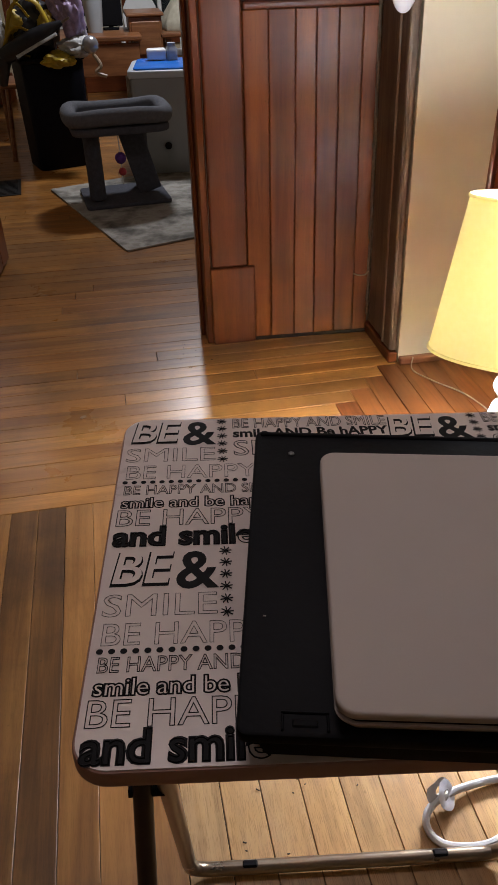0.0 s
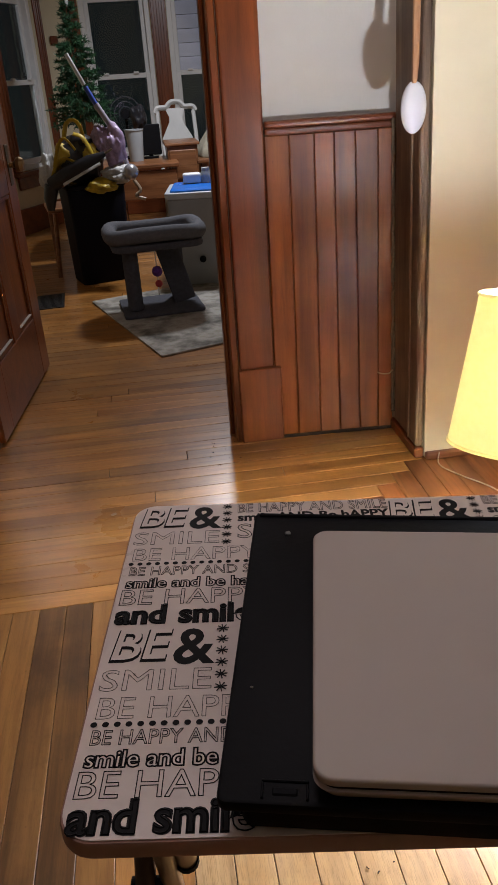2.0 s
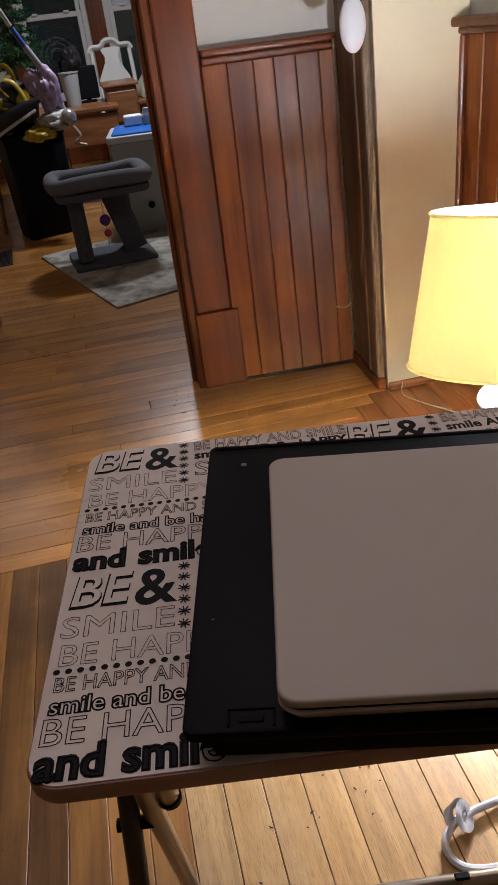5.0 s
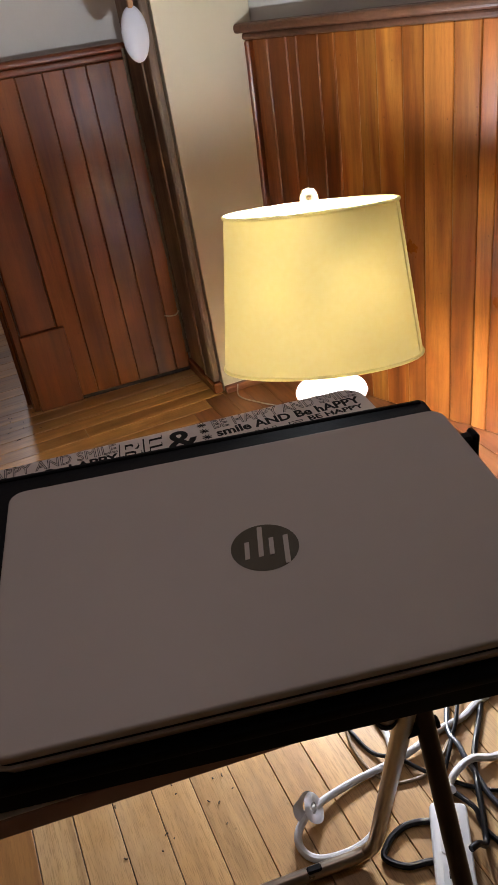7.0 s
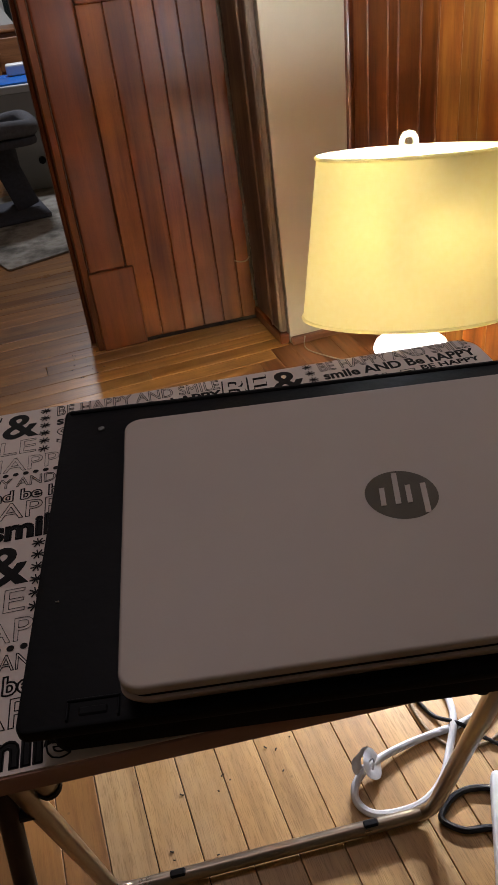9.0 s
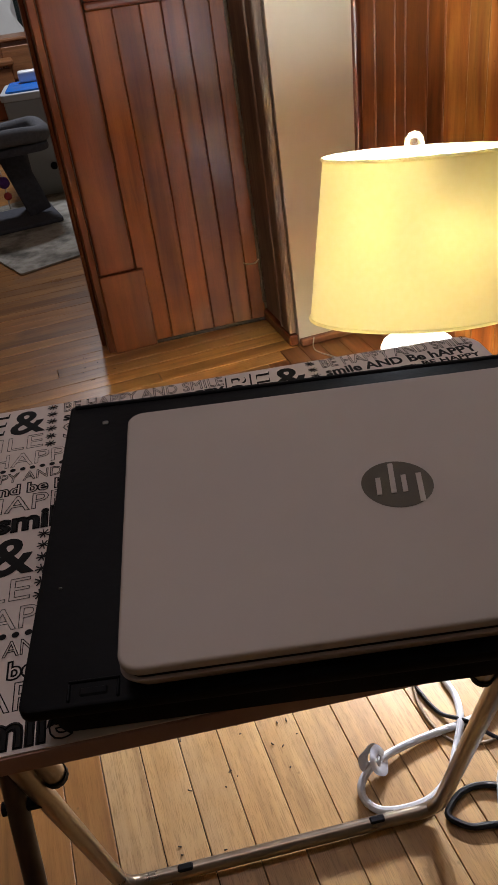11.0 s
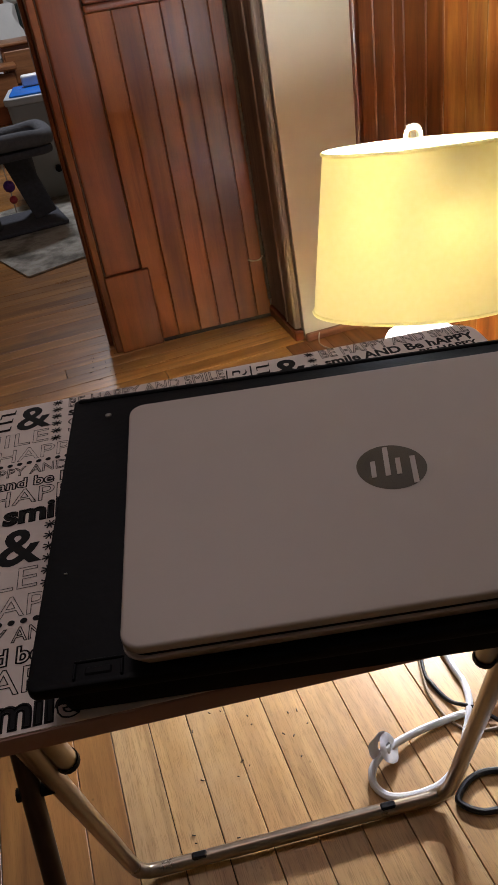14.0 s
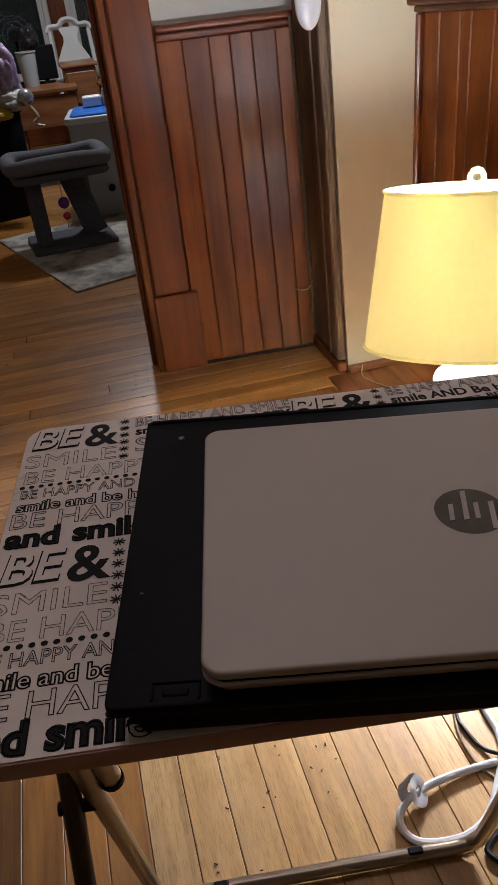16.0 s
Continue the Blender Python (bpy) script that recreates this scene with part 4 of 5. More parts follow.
cord("black_cable", [(0.86, 1.62, 0.004), (0.730, 1.480, 0.004), (0.667, 1.416, 0.005), (0.634, 1.367, 0.012), (0.615, 1.333, 0.010), (0.595, 1.302, 0.006), (0.575, 1.293, 0.035), (0.560, 1.290, 0.040)], 0.0044, CORD_BLACK, "black cable plugged into the power strip")
cord("grey_cable", [(0.84, 1.66, 0.004), (0.675, 1.493, 0.006), (0.652, 1.430, 0.013), (0.647, 1.388, 0.009), (0.646, 1.333, 0.004), (0.68, 1.25, 0.004)], 0.0042, painted("grey_cord", (0.06, 0.065, 0.075), 0.4), "dark grey cable on the floor behind the table")
cord("white_cable", [(0.80, 1.40, Z), (0.699, 1.396, Z), (0.656, 1.406, 0.014), (0.623, 1.400, 0.016), (0.601, 1.389, 0.010), (0.594, 1.372, 0.030)], 0.0056, CORD_WHITE, "white cable leading into the power strip")
cord("black_cable", [(0.603, 1.385, 0.004), (0.612, 1.346, 0.010), (0.607, 1.323, 0.004), (0.612, 1.287, 0.004), (0.60, 1.262, 0.004), (0.575, 1.245, 0.004), (0.572, 1.22, 0.004)], 0.0038, CORD_BLACK, "black cable curling beside the power strip")

pw = 0.050
sdir = math.degrees(math.atan2(0.100, 0.060)) - 90
strip = thing("power_strip", pose(0.556, 1.374, 0.0, 0, 0, sdir) @ pose(0, -0.30, 0), "white plastic power strip with plugs on the floor", "power strip")
part("body", slab(pw, 0.30, 0.002, 0.030, 0.008, 0.004, 6, 3), WHITE, strip, smooth=True)
for k in range(5):
    v = 0.262 - k * 0.048
    soc = part("socket", slab(0.030, 0.034, 0.0298, 0.0312, 0.005), WHITE, strip, m=pose(0.010, v - 0.034, 0))
    for uu, ww in ((0.007, 0.0025), (0.020, 0.0025)):
        part("slit", box(uu, 0.016, 0.0310, uu + ww, 0.026, 0.0316), INK, soc)
    part("earth_hole", box(0.013, 0.005, 0.0310, 0.018, 0.010, 0.0316), INK, soc)
plug = part("plug", slab(0.030, 0.040, 0.032, 0.058, 0.006, 0.004), BLACK, strip, "black plug", True, m=pose(0.010, 0.13, 0))
part("rubber_foot", box(0.01, 0.01, 0, 0.04, 0.02, 0.0022), BLACK_SOFT, strip)
part("rubber_foot", box(0.01, 0.28, 0, 0.04, 0.29, 0.0022), BLACK_SOFT, strip)
CLEAR_CORD = painted("clear_cord", (0.36, 0.30, 0.24), 0.35, 0.1, 20, 0.03)
cord("lamp_cord", [(0.735, 2.04, 0.05), (0.70, 2.02, 0.012), (0.66, 1.95, 0.004), (0.70, 1.75, 0.004), (0.72, 1.60, 0.004)], 0.0030, CORD_WHITE, "thin white lamp cord trailing on the floor")
cord("lamp_cord", [(0.845, 2.70, 0.030), (0.835, 2.67, 0.006), (0.87, 2.60, 0.004), (0.93, 2.50, 0.004), (0.95, 2.35, 0.004), (0.90, 2.20, 0.004), (0.84, 2.14, 0.005)], 0.0018, CLEAR_CORD, "thin clear cord lying by the pier's foot")
# scraps on the boards
random.seed(21)
SCRAP = painted("dark_scrap", (0.03, 0.022, 0.016), 0.8)
PALE = painted("pale_scrap", (0.45, 0.42, 0.38), 0.8)
for i, (cx, cy, sx, sy, n, mat) in enumerate(((0.25, 2.93, 0.06, 0.10, 16, SCRAP), (0.24, 1.56, 0.09, 0.07, 18, SCRAP), (0.17, 1.44, 0.05, 0.04, 5, SCRAP))):
    for k in range(n):
        x, y = cx + random.uniform(-sx, sx), cy + random.uniform(-sy, sy)
        if x > 0.285 and y > 2.9:
            continue
        L = random.uniform(0.0010, 0.0032)
        a = random.uniform(0, 180)
        bm = tube(smooth_path([(-L, 0, 0), (-L * 0.2, L * 0.3, 0.0006), (L, 0, 0)], 3), 0.0009, 5)
        c = part("crumb", bm, mat, None, m=pose(x, y, 0.0012, 0, 0, a))
        tagged(c, "small dark crumb of dirt on the floor", "debris", "crumbs on the floor")
note = part("folded_paper", slab(0.05, 0.06, 0, 0.004, 0.004), painted("white_paper", (0.72, 0.72, 0.70), 0.7), None, m=pose(-0.395, 2.125, 0.001, 0, 0, 15))
tagged(note, "small folded white paper on the floor boards", "paper")
flake = part("paper_scrap", slab(0.016, 0.010, 0, 0.0012, 0.003), painted("brown_scrap", (0.25, 0.15, 0.08), 0.8), None, m=pose(-0.10, 2.62, 0.001, 0, 0, 30))
tagged(flake, "small brown scrap on the floor boards", "debris")

# ---------------------------------------------------------------- back room
# patterned rug
RUG = bpy.data.materials.new("mottled_rug")
RUG.use_nodes = True
nt = RUG.node_tree
b = nt.nodes["Principled BSDF"]
geo = nt.nodes.new("ShaderNodeNewGeometry")
n1 = node(nt, "ShaderNodeTexNoise", Scale=6.5, Detail=5.0, Roughness=0.6)
n2 = node(nt, "ShaderNodeTexNoise", Scale=220.0, Detail=3.0)
nt.links.new(geo.outputs["Position"], n1.inputs["Vector"])
nt.links.new(geo.outputs["Position"], n2.inputs["Vector"])
c = ramp(nt, n1.outputs[0], [(0.36, (0.13, 0.12, 0.10)), (0.46, (0.30, 0.28, 0.24)), (0.56, (0.52, 0.49, 0.43)), (0.66, (0.36, 0.33, 0.28))]).outputs[0]
nt.links.new(mix(nt, 0.4, c, n2.outputs[1], "MULTIPLY"), b.inputs["Base Color"])
b.inputs["Roughness"].default_value = 0.95
bump(nt, b, n2.outputs[0], 0.6, 0.004)
rug = part("rug", slab(0.84, 1.06, 0.0008, 0.009, 0.012, 0.002), RUG, None, smooth=True, m=pose(0.083, 3.865, 0, 0, 0, 18.5))
tagged(rug, "mottled cream and grey flat rug lying askew on the floor", "rug")

# cat tree
PLUSH = painted("grey_plush", (0.060, 0.062, 0.076), 0.95, 0.25, 60, 0.8, 0.0, 320)
PLUSH_L = painted("pale_grey_plush", (0.105, 0.108, 0.122), 0.95, 0.2, 60, 0.8, 0.0, 320)
ct = thing("cat_tree", pose(0.115, 4.60, 0.0095, 0, 0, 6), "low grey plush cat tree with a padded bed on posts", "cat tree")
part("base", slab(0.40, 0.34, 0.0, 0.020, 0.02, 0.006), PLUSH, ct, smooth=True, m=pose(-0.20, -0.15, 0))
for px, py in ((-0.135, -0.06), (0.11, 0.12)):
    part("post", tube([(px, py, 0.028), (px, py, 0.33)], 0.038, 18), PLUSH, ct, smooth=True)
bm = box(-0.055, -0.008, 0, 0.055, 0.008, 0.315, 0.004)
part("ramp", bm, PLUSH, ct, "carpeted slanting ramp", m=pose(0.125, 0.0, 0.026, 0, -15, 0))
part("bed_base", slab(0.44, 0.32, 0.318, 0.352, 0.06, 0.012), PLUSH, ct, smooth=True, m=pose(-0.22, -0.16, 0))
pts = []
for k in range(49):
    a = 2 * math.pi * k / 48
    ex = math.copysign(abs(math.cos(a)) ** 0.55, math.cos(a)) * 0.215
    ey = math.copysign(abs(math.sin(a)) ** 0.55, math.sin(a)) * 0.145
    pts.append((ex, ey, 0.388 + 0.006 * math.sin(3 * a)))
part("bolster", tube(pts, 0.036, 14), PLUSH_L, ct, "thick padded rim", True)
part("cushion", slab(0.36, 0.24, 0.346, 0.372, 0.05, 0.01), PLUSH_L, ct, smooth=True, m=pose(-0.18, -0.12, 0))
part("toy_cord", tube([(-0.02, -0.12, 0.33), (-0.018, -0.12, 0.20), (-0.02, -0.12, 0.10)], 0.0025, 6), CORD_WHITE, ct)
bm = bmesh.new()
bmesh.ops.create_uvsphere(bm, u_segments=14, v_segments=10, radius=0.026, matrix=pose(-0.018, -0.12, 0.215))
part("toy_ball", bm, painted("violet_fluff", (0.10, 0.03, 0.20), 0.9, 0.3, 90, 0.5), ct, "violet dangling toy", True)
bm = bmesh.new()
bmesh.ops.create_uvsphere(bm, u_segments=14, v_segments=10, radius=0.018, matrix=pose(-0.016, -0.12, 0.155))
part("toy_ball", bm, painted("red_fluff", (0.40, 0.05, 0.06), 0.9, 0.3, 90, 0.5), ct, "red dangling toy", True)

# tall black bin with a heap of bags and tools on it
binm = pose(-0.32, 5.245, 0, 0, 0, 17.5)
bn = thing("waste_bin", binm, "tall black plastic bin overfilled with bags", "bin")
bm = bmesh.new()
W0, D0, HB = 0.33, 0.27, 0.53
outerv = [(-0.0 + 0.02, 0.02), (W0 - 0.02, 0.02), (W0 - 0.02, D0 - 0.02), (0.02, D0 - 0.02)]
bm = slab(W0 - 0.03, D0 - 0.03, 0, HB, 0.03, 0.006, 6)
for v in bm.verts:
    k = 1 + 0.10 * v.co.z / HB
    v.co.x = (v.co.x - 0.15) * k + W0 / 2
    v.co.y = (v.co.y - 0.12) * k + D0 / 2
BIN = painted("black_bin", (0.004, 0.004, 0.008), 0.6, 0.2, 15)
BIN.node_tree.nodes["Principled BSDF"].inputs["Specular IOR Level"].default_value = 0.12
part("body", bm, BIN, bn, smooth=True)
part("rim", slab(W0 + 0.012, D0 + 0.012, HB, HB + 0.022, 0.03, 0.006), BIN, bn, smooth=True, m=pose(-0.006, -0.006, 0))


def lump(name, centre, size, mat, label, category="bag", seed=0.0, rough=0.28, turn=(0, 0, 0), freq=2.2):
    """A crumpled soft heap."""
    bm = bmesh.new()
    bmesh.ops.create_icosphere(bm, subdivisions=4, radius=1)
    for v in bm.verts:
        d = v.co.normalized()
        k = 1 + rough * noise.fractal(d * freq * 0.7 + Vector((seed, seed * 2, 0)), 1.1, 2.1, 3) + 0.07 * abs(noise.noise(d * 5 + Vector((seed, 0, 0))))
        v.co = Vector((d.x * size[0], d.y * size[1], d.z * size[2])) * k
    return tagged(part(name, bm, mat, None, smooth=True, m=pose(*centre, *turn)), label, category)


YEL = painted("yellow_bag", (0.42, 0.29, 0.02), 0.45, 0.3, 25, 0.3)
PUR = painted("lilac_bag", (0.34, 0.25, 0.38), 0.4, 0.5, 30, 0.3)
GREY_BAG = painted("dark_bag", (0.012, 0.012, 0.015), 0.4, 0.4, 30, 0.4)
PALEBAG = painted("pale_bag", (0.42, 0.42, 0.40), 0.45, 0.3, 25, 0.3)
lump("plastic_bag", (-0.235, 5.36, 0.68), (0.13, 0.10, 0.13), GREY_BAG, "dark mesh bag heaped on the bin", seed=1.0)
yb = lump("plastic_bag", (-0.30, 5.33, 0.67), (0.065, 0.06, 0.10), YEL, "crumpled yellow plastic bag on the bin", seed=2.3, rough=0.45)
lump("plastic_bag", (-0.17, 5.29, 0.71), (0.045, 0.04, 0.05), YEL, "small yellow ball of plastic bag", seed=7.3)
lump("plastic_bag", (-0.10, 5.32, 0.78), (0.05, 0.05, 0.075), PUR, "lilac and white plastic bag on the heap", seed=4.0, rough=0.4)
lump("plastic_bag", (-0.035, 5.30, 0.73), (0.055, 0.05, 0.11), PUR, "lilac and white plastic bag on the heap", seed=5.6, rough=0.35)
lump("plastic_bag", (-0.03, 5.27, 0.60), (0.09, 0.06, 0.045), PALEBAG, "pale plastic wrapping on the bin's rim", seed=8.1, rough=0.4)
lump("plastic_bag", (-0.13, 5.25, 0.545), (0.08, 0.05, 0.035), YEL, "yellow plastic bag hanging over the bin's rim", seed=9.4, rough=0.4)
lump("plastic_bag", (-0.41, 5.30, 0.62), (0.05, 0.06, 0.10), PALEBAG, "pale wrapping hanging beside the bin", seed=3.1, rough=0.4)
hoop = part("bag_handle", tube(smooth_path([(-0.30, 5.28, 0.80), (-0.275, 5.27, 0.87), (-0.235, 5.27, 0.885), (-0.205, 5.27, 0.85), (-0.195, 5.28, 0.77)], 6), 0.016, 8, flat=0.4), YEL, yb)
hoop.matrix_parent_inverse = pose(-0.30, 5.33, 0.67).inverted()
for arc in ([(-0.37, 5.26, 0.66), (-0.335, 5.245, 0.76), (-0.295, 5.24, 0.80), (-0.245, 5.235, 0.74)],
            [(-0.395, 5.25, 0.60), (-0.35, 5.235, 0.68), (-0.30, 5.225, 0.70), (-0.22, 5.215, 0.66)],
            [(-0.245, 5.235, 0.82), (-0.20, 5.225, 0.80), (-0.165, 5.225, 0.73), (-0.15, 5.235, 0.66)]):
    strap = part("strap", tube(smooth_path(arc, 6), 0.013, 8, flat=0.35), YEL, yb, smooth=True)
    strap.matrix_parent_inverse = pose(-0.30, 5.33, 0.67).inverted()
um = thing("umbrella", pose(0, 0, 0), "folded dark umbrella lying across the heap", "umbrella")
part("canopy", tube([(-0.40, 5.24, 0.57), (-0.30, 5.22, 0.625), (-0.17, 5.20, 0.68), (-0.09, 5.19, 0.715)], [0.040, 0.045, 0.036, 0.012], 12), GREY_BAG, um, smooth=True)
part("stripe", tube([(-0.33, 5.175, 0.575), (-0.20, 5.160, 0.635), (-0.12, 5.155, 0.67)], 0.010, 8, flat=0.4), PALEBAG, um)
part("shaft", tube([(-0.09, 5.19, 0.715), (-0.05, 5.185, 0.735)], 0.006, 8), TUBE, um)
part("canopy_tip", tube([(-0.40, 5.24, 0.57), (-0.42, 5.245, 0.50), (-0.425, 5.25, 0.44)], [0.040, 0.035, 0.02], 12), GREY_BAG, um, smooth=True)
wand = thing("vacuum_wand", pose(0, 0, 0), "upright vacuum wand with silver tube and blue joint in the heap", "vacuum cleaner")
part("tube", tube([(-0.225, 5.32, 1.20), (-0.155, 5.31, 1.05)], 0.011, 10), painted("silver_tube", (0.55, 0.55, 0.56), 0.3, 0.1, 20, 0, 0.8), wand, smooth=True)
part("joint", tube([(-0.150, 5.31, 1.04), (-0.108, 5.305, 0.955)], 0.013, 10), painted("blue_joint", (0.03, 0.06, 0.30), 0.4), wand, smooth=True)
part("lower_tube", tube([(-0.108, 5.305, 0.955), (-0.02, 5.30, 0.80), (0.02, 5.29, 0.62)], 0.016, 10), painted("grey_tube", (0.30, 0.28, 0.33), 0.4), wand, smooth=True)
bm = bmesh.new()
bmesh.ops.create_uvsphere(bm, u_segments=20, v_segments=14, radius=0.042, matrix=pose(0.035, 5.22, 0.61))
part("canister", bm, painted("silver_canister", (0.42, 0.42, 0.44), 0.25, 0.1, 20, 0, 0.6), wand, smooth=True)
part("hose", tube(smooth_path([(0.045, 5.19, 0.57), (0.075, 5.17, 0.52), (0.05, 5.16, 0.49), (0.10, 5.16, 0.47)], 5), 0.010, 8), painted("tan_hose", (0.36, 0.26, 0.17), 0.5), wand, smooth=True)

# grey tub with a blue lid
tub = thing("storage_tub", pose(0.205, 5.03, 0, 0, 0, -7), "grey plastic storage tub with a blue and white lid", "storage tub")
bm = slab(0.46, 0.40, 0, 0.47, 0.03, 0.006, 6)
for v in bm.verts:
    v.co.x = (v.co.x - 0.23) * (0.94 + 0.06 * v.co.z / 0.47) + 0.23
    v.co.y = (v.co.y - 0.2) * (0.94 + 0.06 * v.co.z / 0.47) + 0.2
part("body", bm, painted("grey_tub", (0.30, 0.31, 0.31), 0.5, 0.06, 8), tub, smooth=True)
lidm = part("lid", slab(0.48, 0.42, 0.470, 0.505, 0.035, 0.008, 6, 3), painted("pale_lid", (0.50, 0.53, 0.56), 0.35, 0.05, 8), tub, "pale lid", True, m=pose(-0.01, -0.01, 0))
part("lid_inset", slab(0.43, 0.38, 0.504, 0.514, 0.03, 0.004), painted("blue_lid", (0.015, 0.16, 0.62), 0.25, 0.1, 12), lidm, "shiny blue lid panel", True, m=pose(0.03, 0.02, 0))
part("latch", turned([(0.018, 0), (0.018, 0.012), (0.006, 0.016)], 16), BLACK_SOFT, tub, m=pose(0.17, -0.0005, 0.15, 90))
jar = thing("jar", pose(0.45, 5.30, 0.515), "small clear glass jar on the tub's lid", "jar")
part("glass", turned([(0.03, 0), (0.032, 0.05), (0.022, 0.065), (0.022, 0.08)], 18), PALEBAG, jar, smooth=True)
wbox = thing("white_case", pose(0.32, 5.28, 0.515), "white plastic case standing on the blue lid", "case")
part("body", box(0, 0, 0, 0.10, 0.07, 0.055, 0.012, 3), WHITE, wbox, smooth=True)

# writing desk, screen and pail
DESK = wood("desk_wood", (0.16, 0.06, 0.022), (0.24, 0.10, 0.04), (0.32, 0.15, 0.065), "x", (0.25, 0.4), 0.2, 0.2)
desk = thing("desk", pose(-0.06, 5.95, 0), "brown wooden desk with a light worn top", "desk")
part("desktop", box(-0.35, 0, 0.545, 0.40, 0.55, 0.575, 0.008, 2), DESK, desk)
part("drawer_front", box(0.02, 0.012, 0.36, 0.38, 0.03, 0.535, 0.004), DESK, desk)
part("side_panel", box(-0.33, 0.02, 0, -0.30, 0.53, 0.544, 0.003), DESK, desk)
part("side_panel", box(0.35, 0.031, 0, 0.38, 0.53, 0.544, 0.003), DESK, desk)
part("side_panel", box(0.0, 0.031, 0, 0.03, 0.53, 0.544, 0.003), DESK, desk)
mon = thing("monitor", pose(0.175, 6.35, 0.5755), "small black flat screen on the desk", "monitor")
part("screen", box(-0.075, -0.012, 0.02, 0.075, 0.012, 0.215, 0.006), BLACK, mon)
part("foot", slab(0.10, 0.07, 0, 0.012, 0.02), BLACK, mon, m=pose(-0.05, -0.035, 0))
part("neck", box(-0.015, -0.006, 0.012, 0.015, 0.006, 0.03), BLACK, mon)
pail = thing("pail", pose(0.075, 6.22, 0.5755), "clear grey plastic pail on the desk", "pail")
part("wall", turned([(0.045, 0), (0.060, 0.19), (0.064, 0.19), (0.064, 0.197), (0.057, 0.197), (0.043, 0.006)], 24), painted("clear_grey", (0.34, 0.36, 0.37), 0.3, 0.08, 12), pail, smooth=True)
fan = thing("desk_fan", pose(0.035, 6.45, 0.5755), "round wire desk fan with a dark hub", "fan")
for r in (0.105, 0.075, 0.045):
    pts = [(r * math.cos(2 * math.pi * k / 40), 0, 0.285 + r * math.sin(2 * math.pi * k / 40)) for k in range(41)]
    part("guard_ring", tube(pts, 0.0022, 6), painted("fan_wire", (0.07, 0.07, 0.08), 0.4, 0.1, 20, 0, 0.3), fan)
part("hub", turned([(0.03, -0.03), (0.034, 0.0), (0.03, 0.06)], 18), BLACK, fan, m=pose(0, 0, 0.285, 90))
part("stem", tube([(0, 0.03, 0.285), (0, 0.03, 0.01)], 0.01, 8), BLACK, fan)
part("foot", turned([(0.07, 0), (0.07, 0.008), (0.02, 0.016)], 20), BLACK, fan, m=pose(0, 0.02, 0))
lump("soft_bag", (0.115, 6.35, 0.84), (0.05, 0.05, 0.075), GREY_BAG, "dark crumpled bag hung over the fan", "bag", 6.6)
side_t = thing("side_cabinet", pose(0.28, 6.15, 0), "brown wooden cabinet beside the desk", "cabinet")
part("body", box(0.0, 0, 0, 0.20, 0.35, 0.655, 0.004), DESK, side_t)
part("top", box(-0.015, -0.015, 0.6555, 0.215, 0.365, 0.675, 0.006, 2), DESK, side_t)
part("drawer", box(0.012, -0.012, 0.45, 0.188, -0.0005, 0.63, 0.004), DESK, side_t)
table_b = thing("wooden_table", pose(0.47, 6.15, 0), "brown wooden table with a draped cloth bundle", "table")
part("tabletop", box(-0.02, 0.0, 0.535, 0.9, 0.5, 0.56, 0.006, 2), DESK, table_b)
for u in (0.03, 0.83):
    for v in (0.05, 0.42):
        part("leg", box(u, v, 0, u + 0.04, v + 0.04, 0.534, 0.004), DESK, table_b)
bm = turned([(0.165, 0.0), (0.170, 0.015), (0.150, 0.07), (0.105, 0.14), (0.060, 0.20), (0.026, 0.25), (0.010, 0.275)], 28)
for v in bm.verts:
    fold = 1 + 0.07 * math.sin(7 * math.atan2(v.co.y, v.co.x)) + 0.05 * noise.noise(v.co * 12)
    v.co.x, v.co.y = v.co.x * fold, v.co.y * fold
tagged(part("cloth_bundle", bm, painted("straw_cloth", (0.34, 0.31, 0.23), 0.85, 0.2, 30, 0.4), None, smooth=True, m=pose(0.66, 6.38, 0.5605)), "pale straw-coloured cloth draped in a cone on the table", "bundle")


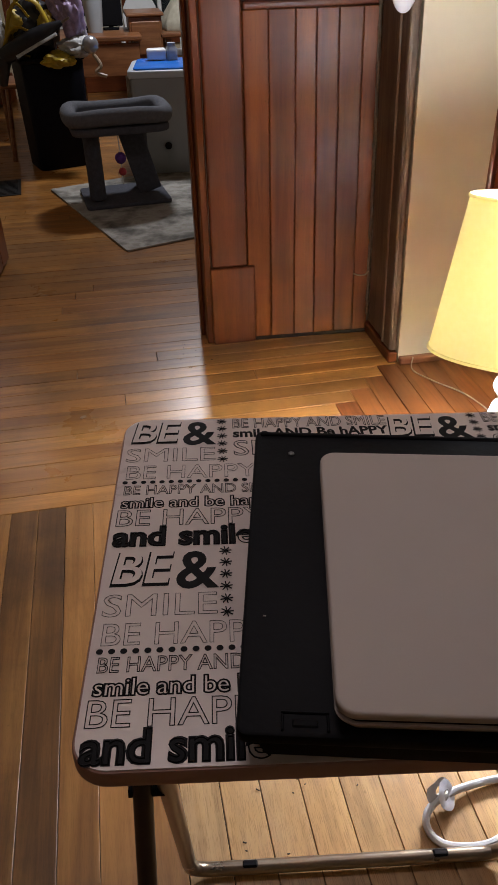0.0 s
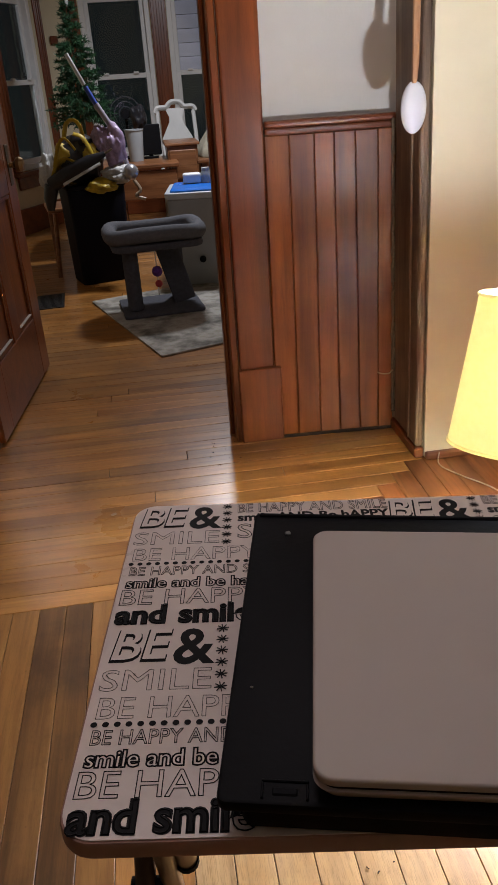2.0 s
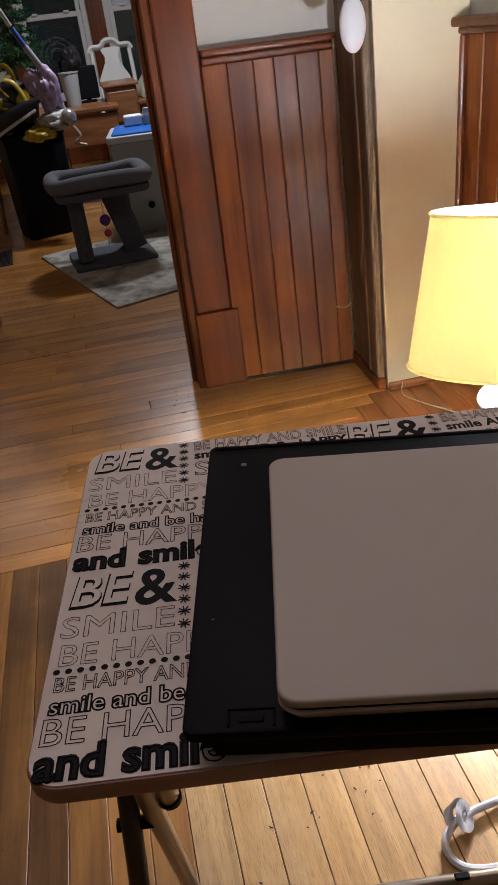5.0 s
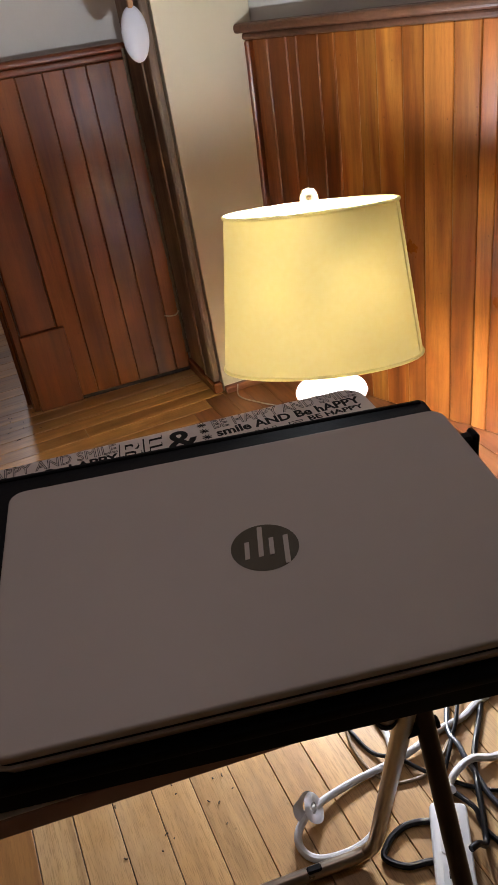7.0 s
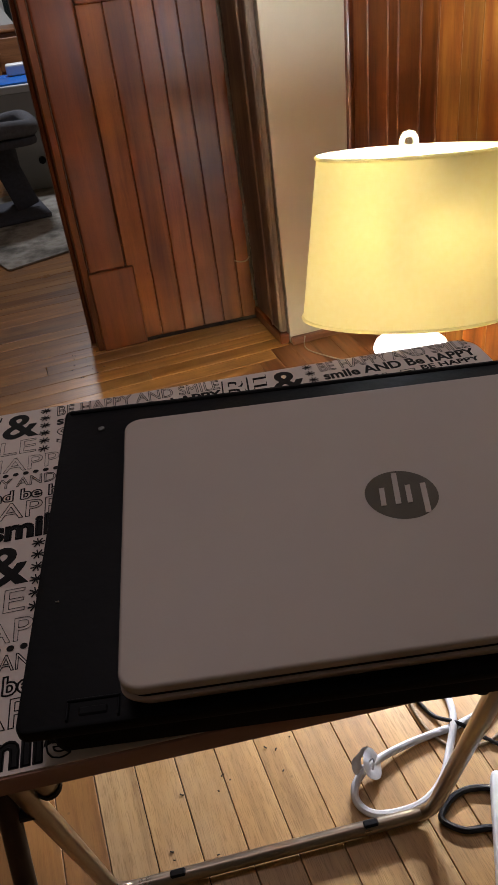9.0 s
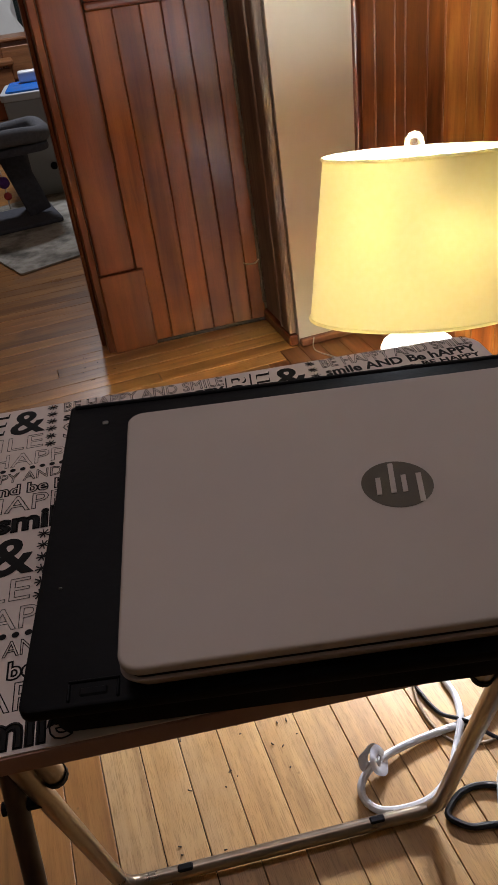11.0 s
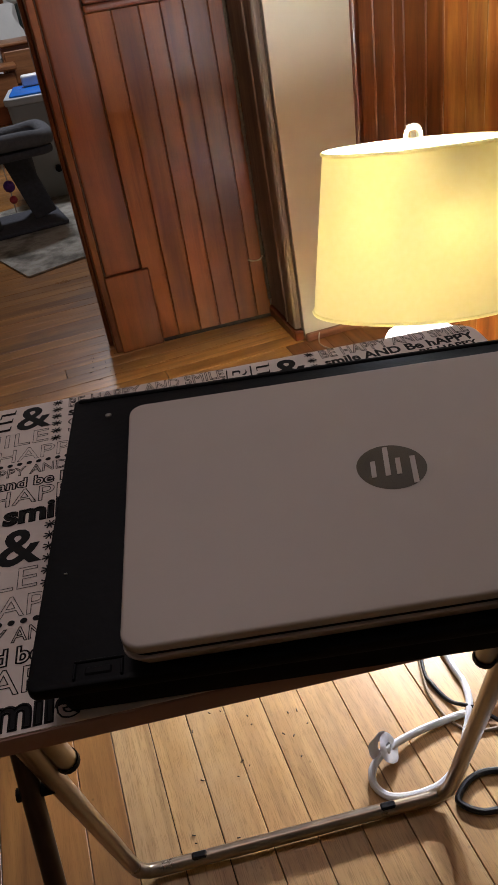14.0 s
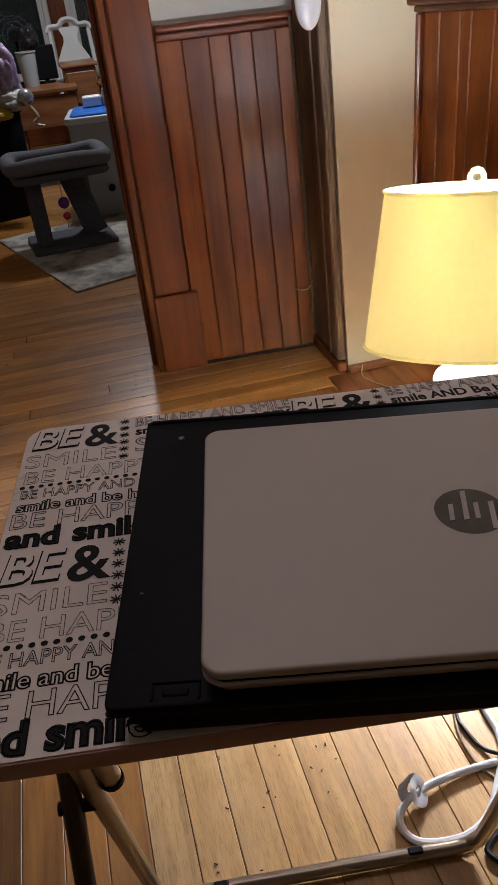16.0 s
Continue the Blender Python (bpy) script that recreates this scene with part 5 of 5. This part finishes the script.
def white_chair(m):
    ch = thing("white_chair", m, "white painted chair with a vase-shaped back splat", "chair", "white chairs at the bay windows")
    Wp = painted("chair_white", (0.66, 0.66, 0.64), 0.4, 0.06, 10)
    for s in (-1, 1):
        part("back_post", tube(smooth_path([(s * 0.135, 0, 0), (s * 0.135, 0.0, 0.36), (s * 0.142, 0.02, 0.62), (s * 0.135, 0.035, 0.84)], 6), 0.015, 8), Wp, ch, smooth=True)
        part("front_leg", tube([(s * 0.15, -0.33, 0), (s * 0.15, -0.33, 0.37)], 0.016, 8), Wp, ch, smooth=True)
    part("seat", slab(0.36, 0.38, 0.37, 0.40, 0.03, 0.006), Wp, ch, smooth=True, m=pose(-0.18, -0.36, 0))
    part("crest_rail", tube(smooth_path([(-0.150, 0.035, 0.835), (-0.13, 0.036, 0.865), (-0.07, 0.037, 0.868), (-0.03, 0.037, 0.900), (0.03, 0.037, 0.900), (0.07, 0.037, 0.868), (0.13, 0.036, 0.865), (0.150, 0.035, 0.835)], 6), 0.025, 8, flat=0.6), Wp, ch, smooth=True)
    bm = bmesh.new()
    prof = [(0.085, 0.41), (0.110, 0.50), (0.122, 0.60), (0.112, 0.66), (0.078, 0.72), (0.052, 0.765), (0.048, 0.80), (0.075, 0.86)]
    rows = []
    for w, z in prof:
        y = 0.005 + 0.03 * (z - 0.41) / 0.46
        rows.append([bm.verts.new((sx * w, y + dy, z)) for sx, dy in ((-1, 0), (1, 0), (1, 0.014), (-1, 0.014))])
    for a, b2 in zip(rows, rows[1:]):
        for k in range(4):
            bm.faces.new((a[k], a[(k + 1) % 4], b2[(k + 1) % 4], b2[k]))
    bm.faces.new(rows[0])
    bm.faces.new(list(reversed(rows[-1])))
    bmesh.ops.recalc_face_normals(bm, faces=bm.faces)
    part("splat", bm, Wp, ch)
    return ch


wc1 = white_chair(pose(0.40, 6.92, 0.03, 0, 0, 4))
wc1.location.z = 0.0
copy_thing(wc1, pose(0.80, 6.80, 0, 0, 0, -18))

# wooden chair behind the bin, low cabinet by the slanted wall, floor vent
wch = thing("wooden_chair", pose(-0.35, 5.72, 0, 0, 0, 10), "dark wooden chair behind the bin", "chair")
for s in (-1, 1):
    part("leg", tube([(s * 0.13 - 0.02, -0.15, 0), (s * 0.12, -0.14, 0.38)], 0.014, 8), DESK, wch, smooth=True)
    part("back_post", tube([(s * 0.13, 0.15, 0), (s * 0.13, 0.16, 0.40), (s * 0.13, 0.20, 0.62)], 0.014, 8), DESK, wch, smooth=True)
part("seat", slab(0.32, 0.34, 0.38, 0.405, 0.03, 0.006), DESK, wch, smooth=True, m=pose(-0.16, -0.17, 0))
part("top_rail", tube([(-0.13, 0.2, 0.60), (0.13, 0.2, 0.60)], 0.018, 8), DESK, wch, smooth=True)
lowc = thing("low_cabinet", pose(-0.93, 6.05, 0, 0, 0, 63), "low light wood cabinet beside the slanted wall", "cabinet")
part("body", box(0, 0, 0.05, 0.34, 0.20, 0.54, 0.004), DESK, lowc)
part("plinth", box(0.01, 0.01, 0, 0.33, 0.19, 0.05), BLACK_SOFT, lowc)
part("door", box(0.015, -0.014, 0.07, 0.325, -0.0005, 0.52, 0.004), DESK, lowc)
vent = thing("floor_vent", pose(-0.545, 4.82, 0.0, 0, 0, 4), "dark iron floor register set in the boards", "vent")
part("frame", box(0, 0, 0.0005, 0.15, 0.30, 0.004, 0.001), painted("iron_vent", (0.02, 0.02, 0.02), 0.5, 0.2, 30, 0, 0.5), vent)
for k in range(12):
    part("slat", box(0.015, 0.02 + k * 0.0225, 0.004, 0.135, 0.03 + k * 0.0225, 0.0065), painted("iron_slat", (0.03, 0.03, 0.03), 0.5, 0.2, 30, 0, 0.5) if k == 0 else bpy.data.materials["iron_slat"], vent)
part("wall_block", box(-0.50, BY - 0.03, 0.80, -0.44, BY - 0.002, 0.86, 0.004), TRIM_H, None)
tagged(bpy.data.objects["wall_block"], "small dark wood block on the bay wall", "trim", kind="structure")
blk = part("wall_block", box(-0.50, BY - 0.03, 1.36, -0.44, BY - 0.002, 1.42, 0.004), TRIM_H, None)
tagged(blk, "small dark wood block on the bay wall", "trim", kind="structure")

# artificial fir tree
fir = thing("christmas_tree", pose(-0.262, 6.6, 0), "artificial green Christmas tree on a slim pole", "tree")
part("trunk", tube([(0, 0, 0.02), (0, 0, 0.8), (0, 0, 1.50)], [0.014, 0.012, 0.004], 8), painted("tree_pole", (0.03, 0.05, 0.02), 0.6), fir)
for k in range(3):
    a = k * 2.094
    part("stand_foot", tube([(0, 0, 0.06), (0.22 * math.cos(a), 0.22 * math.sin(a), 0.008)], 0.008, 6), painted("stand_green", (0.02, 0.05, 0.02), 0.6) if k == 0 else bpy.data.materials["stand_green"], fir)
random.seed(3)
verts, faces = [], []


def blade(p, d, length, w):
    s = d.cross(Vector((random.uniform(-1, 1), random.uniform(-1, 1), random.uniform(-1, 1)))).normalized() * w
    i = len(verts)
    verts.extend([p - s, p + s, p + d * length])
    faces.append((i, i + 1, i + 2))


for z in np.arange(0.85, 1.54, 0.036):
    k = (1.56 - z) / 0.71
    reach = 0.040 + 0.195 * k
    nb = int(6 + 10 * k)
    for j in range(nb):
        a = 2 * math.pi * (j + random.random()) / nb
        ln = reach * random.uniform(0.72, 1.10)
        droop = random.uniform(-0.25, 0.10)
        tip = Vector((math.cos(a), math.sin(a), droop)).normalized()
        base = Vector((0, 0, z + random.uniform(-0.015, 0.015)))
        for q in range(int(18 + ln * 300)):
            t = random.uniform(0.18, 1.0)
            p = base + tip * ln * t
            d = (tip * 0.6 + Vector((random.uniform(-1, 1), random.uniform(-1, 1), random.uniform(-0.8, 1)))).normalized()
            blade(p, d, random.uniform(0.020, 0.042), 0.0042)
me = bpy.data.meshes.new("needles")
me.from_pydata([tuple(v) for v in verts], [], faces)
nm, ntn, nb_ = material("fir_needles")
gi = ntn.nodes.new("ShaderNodeNewGeometry")
ntn.links.new(ramp(ntn, gi.outputs["Random Per Island"], [(0.0, (0.008, 0.034, 0.014)), (0.6, (0.017, 0.070, 0.026)), (1.0, (0.045, 0.12, 0.05))]).outputs[0], nb_.inputs["Base Color"])
nb_.inputs["Roughness"].default_value = 0.5
me.materials.append(nm)
nd = new("needles", me)
nd.parent = fir
tagged(nd, "dense green plastic needles", kind="stuff")
part("tree_star", turned([(0.001, 0), (0.012, 0.02), (0.014, 0.035), (0.001, 0.06)], 10), PALEBAG, fir, "pale top ornament", m=pose(0, 0, 1.515))

# ---------------------------------------------------------------- floor strips, each a board of its own
SW = 0.0588
EDGE_X, EDGE_Y = 0.2180, 2.257
STEP_X = EDGE_X + 2 * SW


def board(x0, y0, x1, y1, mat, gap=(0.0004, 0.0009)):
    g = random.uniform(*gap)
    bm = box(x0 + g, y0 + g, -0.013, x1 - g, y1 - g, random.uniform(-0.0006, 0.0003), 0.0007)
    return part("floor_board", bm, mat, floor)


random.seed(11)
x = EDGE_X - 47 * SW
while x < 1.95:
    xm = x + SW / 2
    far = EDGE_Y if xm < STEP_X else min(EDGE_Y + SW * math.ceil((xm - STEP_X) / SW), 2.74)
    if xm > 0.82:
        far = 2.80
    cut = random.uniform(0.2, 1.0)
    mid = random.uniform(1.70, 1.85)
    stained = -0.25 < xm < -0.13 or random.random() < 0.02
    # lamp-lit oak tone under the table, dimmed tone left of it, except stained boards
    base = FLOOR_LIT if xm > random.uniform(-0.02, 0.06) else (FLOOR_STAIN if stained else FLOOR_DIM)
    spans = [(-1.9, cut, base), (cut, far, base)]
    if xm > 0.305:
        spans = [(-1.9, cut, base), (cut, mid, base), (mid, far, FLOOR_RED)]
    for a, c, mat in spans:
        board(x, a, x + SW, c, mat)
    x += SW
y = EDGE_Y
row = 0
while y < 7.79:
    right = STEP_X + SW * row if y < 2.735 else (0.80 if y < WALL_Y else 3.2)
    cuts = [-2.6]
    c = -2.6 + random.uniform(1.0, 2.8)
    while c < right - 0.4:
        cuts.append(c)
        c += random.uniform(1.2, 2.8)
    cuts.append(right)
    for a, b in zip(cuts, cuts[1:]):
        board(a, y, b, min(y + SW, 7.80), FLOOR_CROSS, (0.0004, 0.0011))
    y += SW
    row += 1
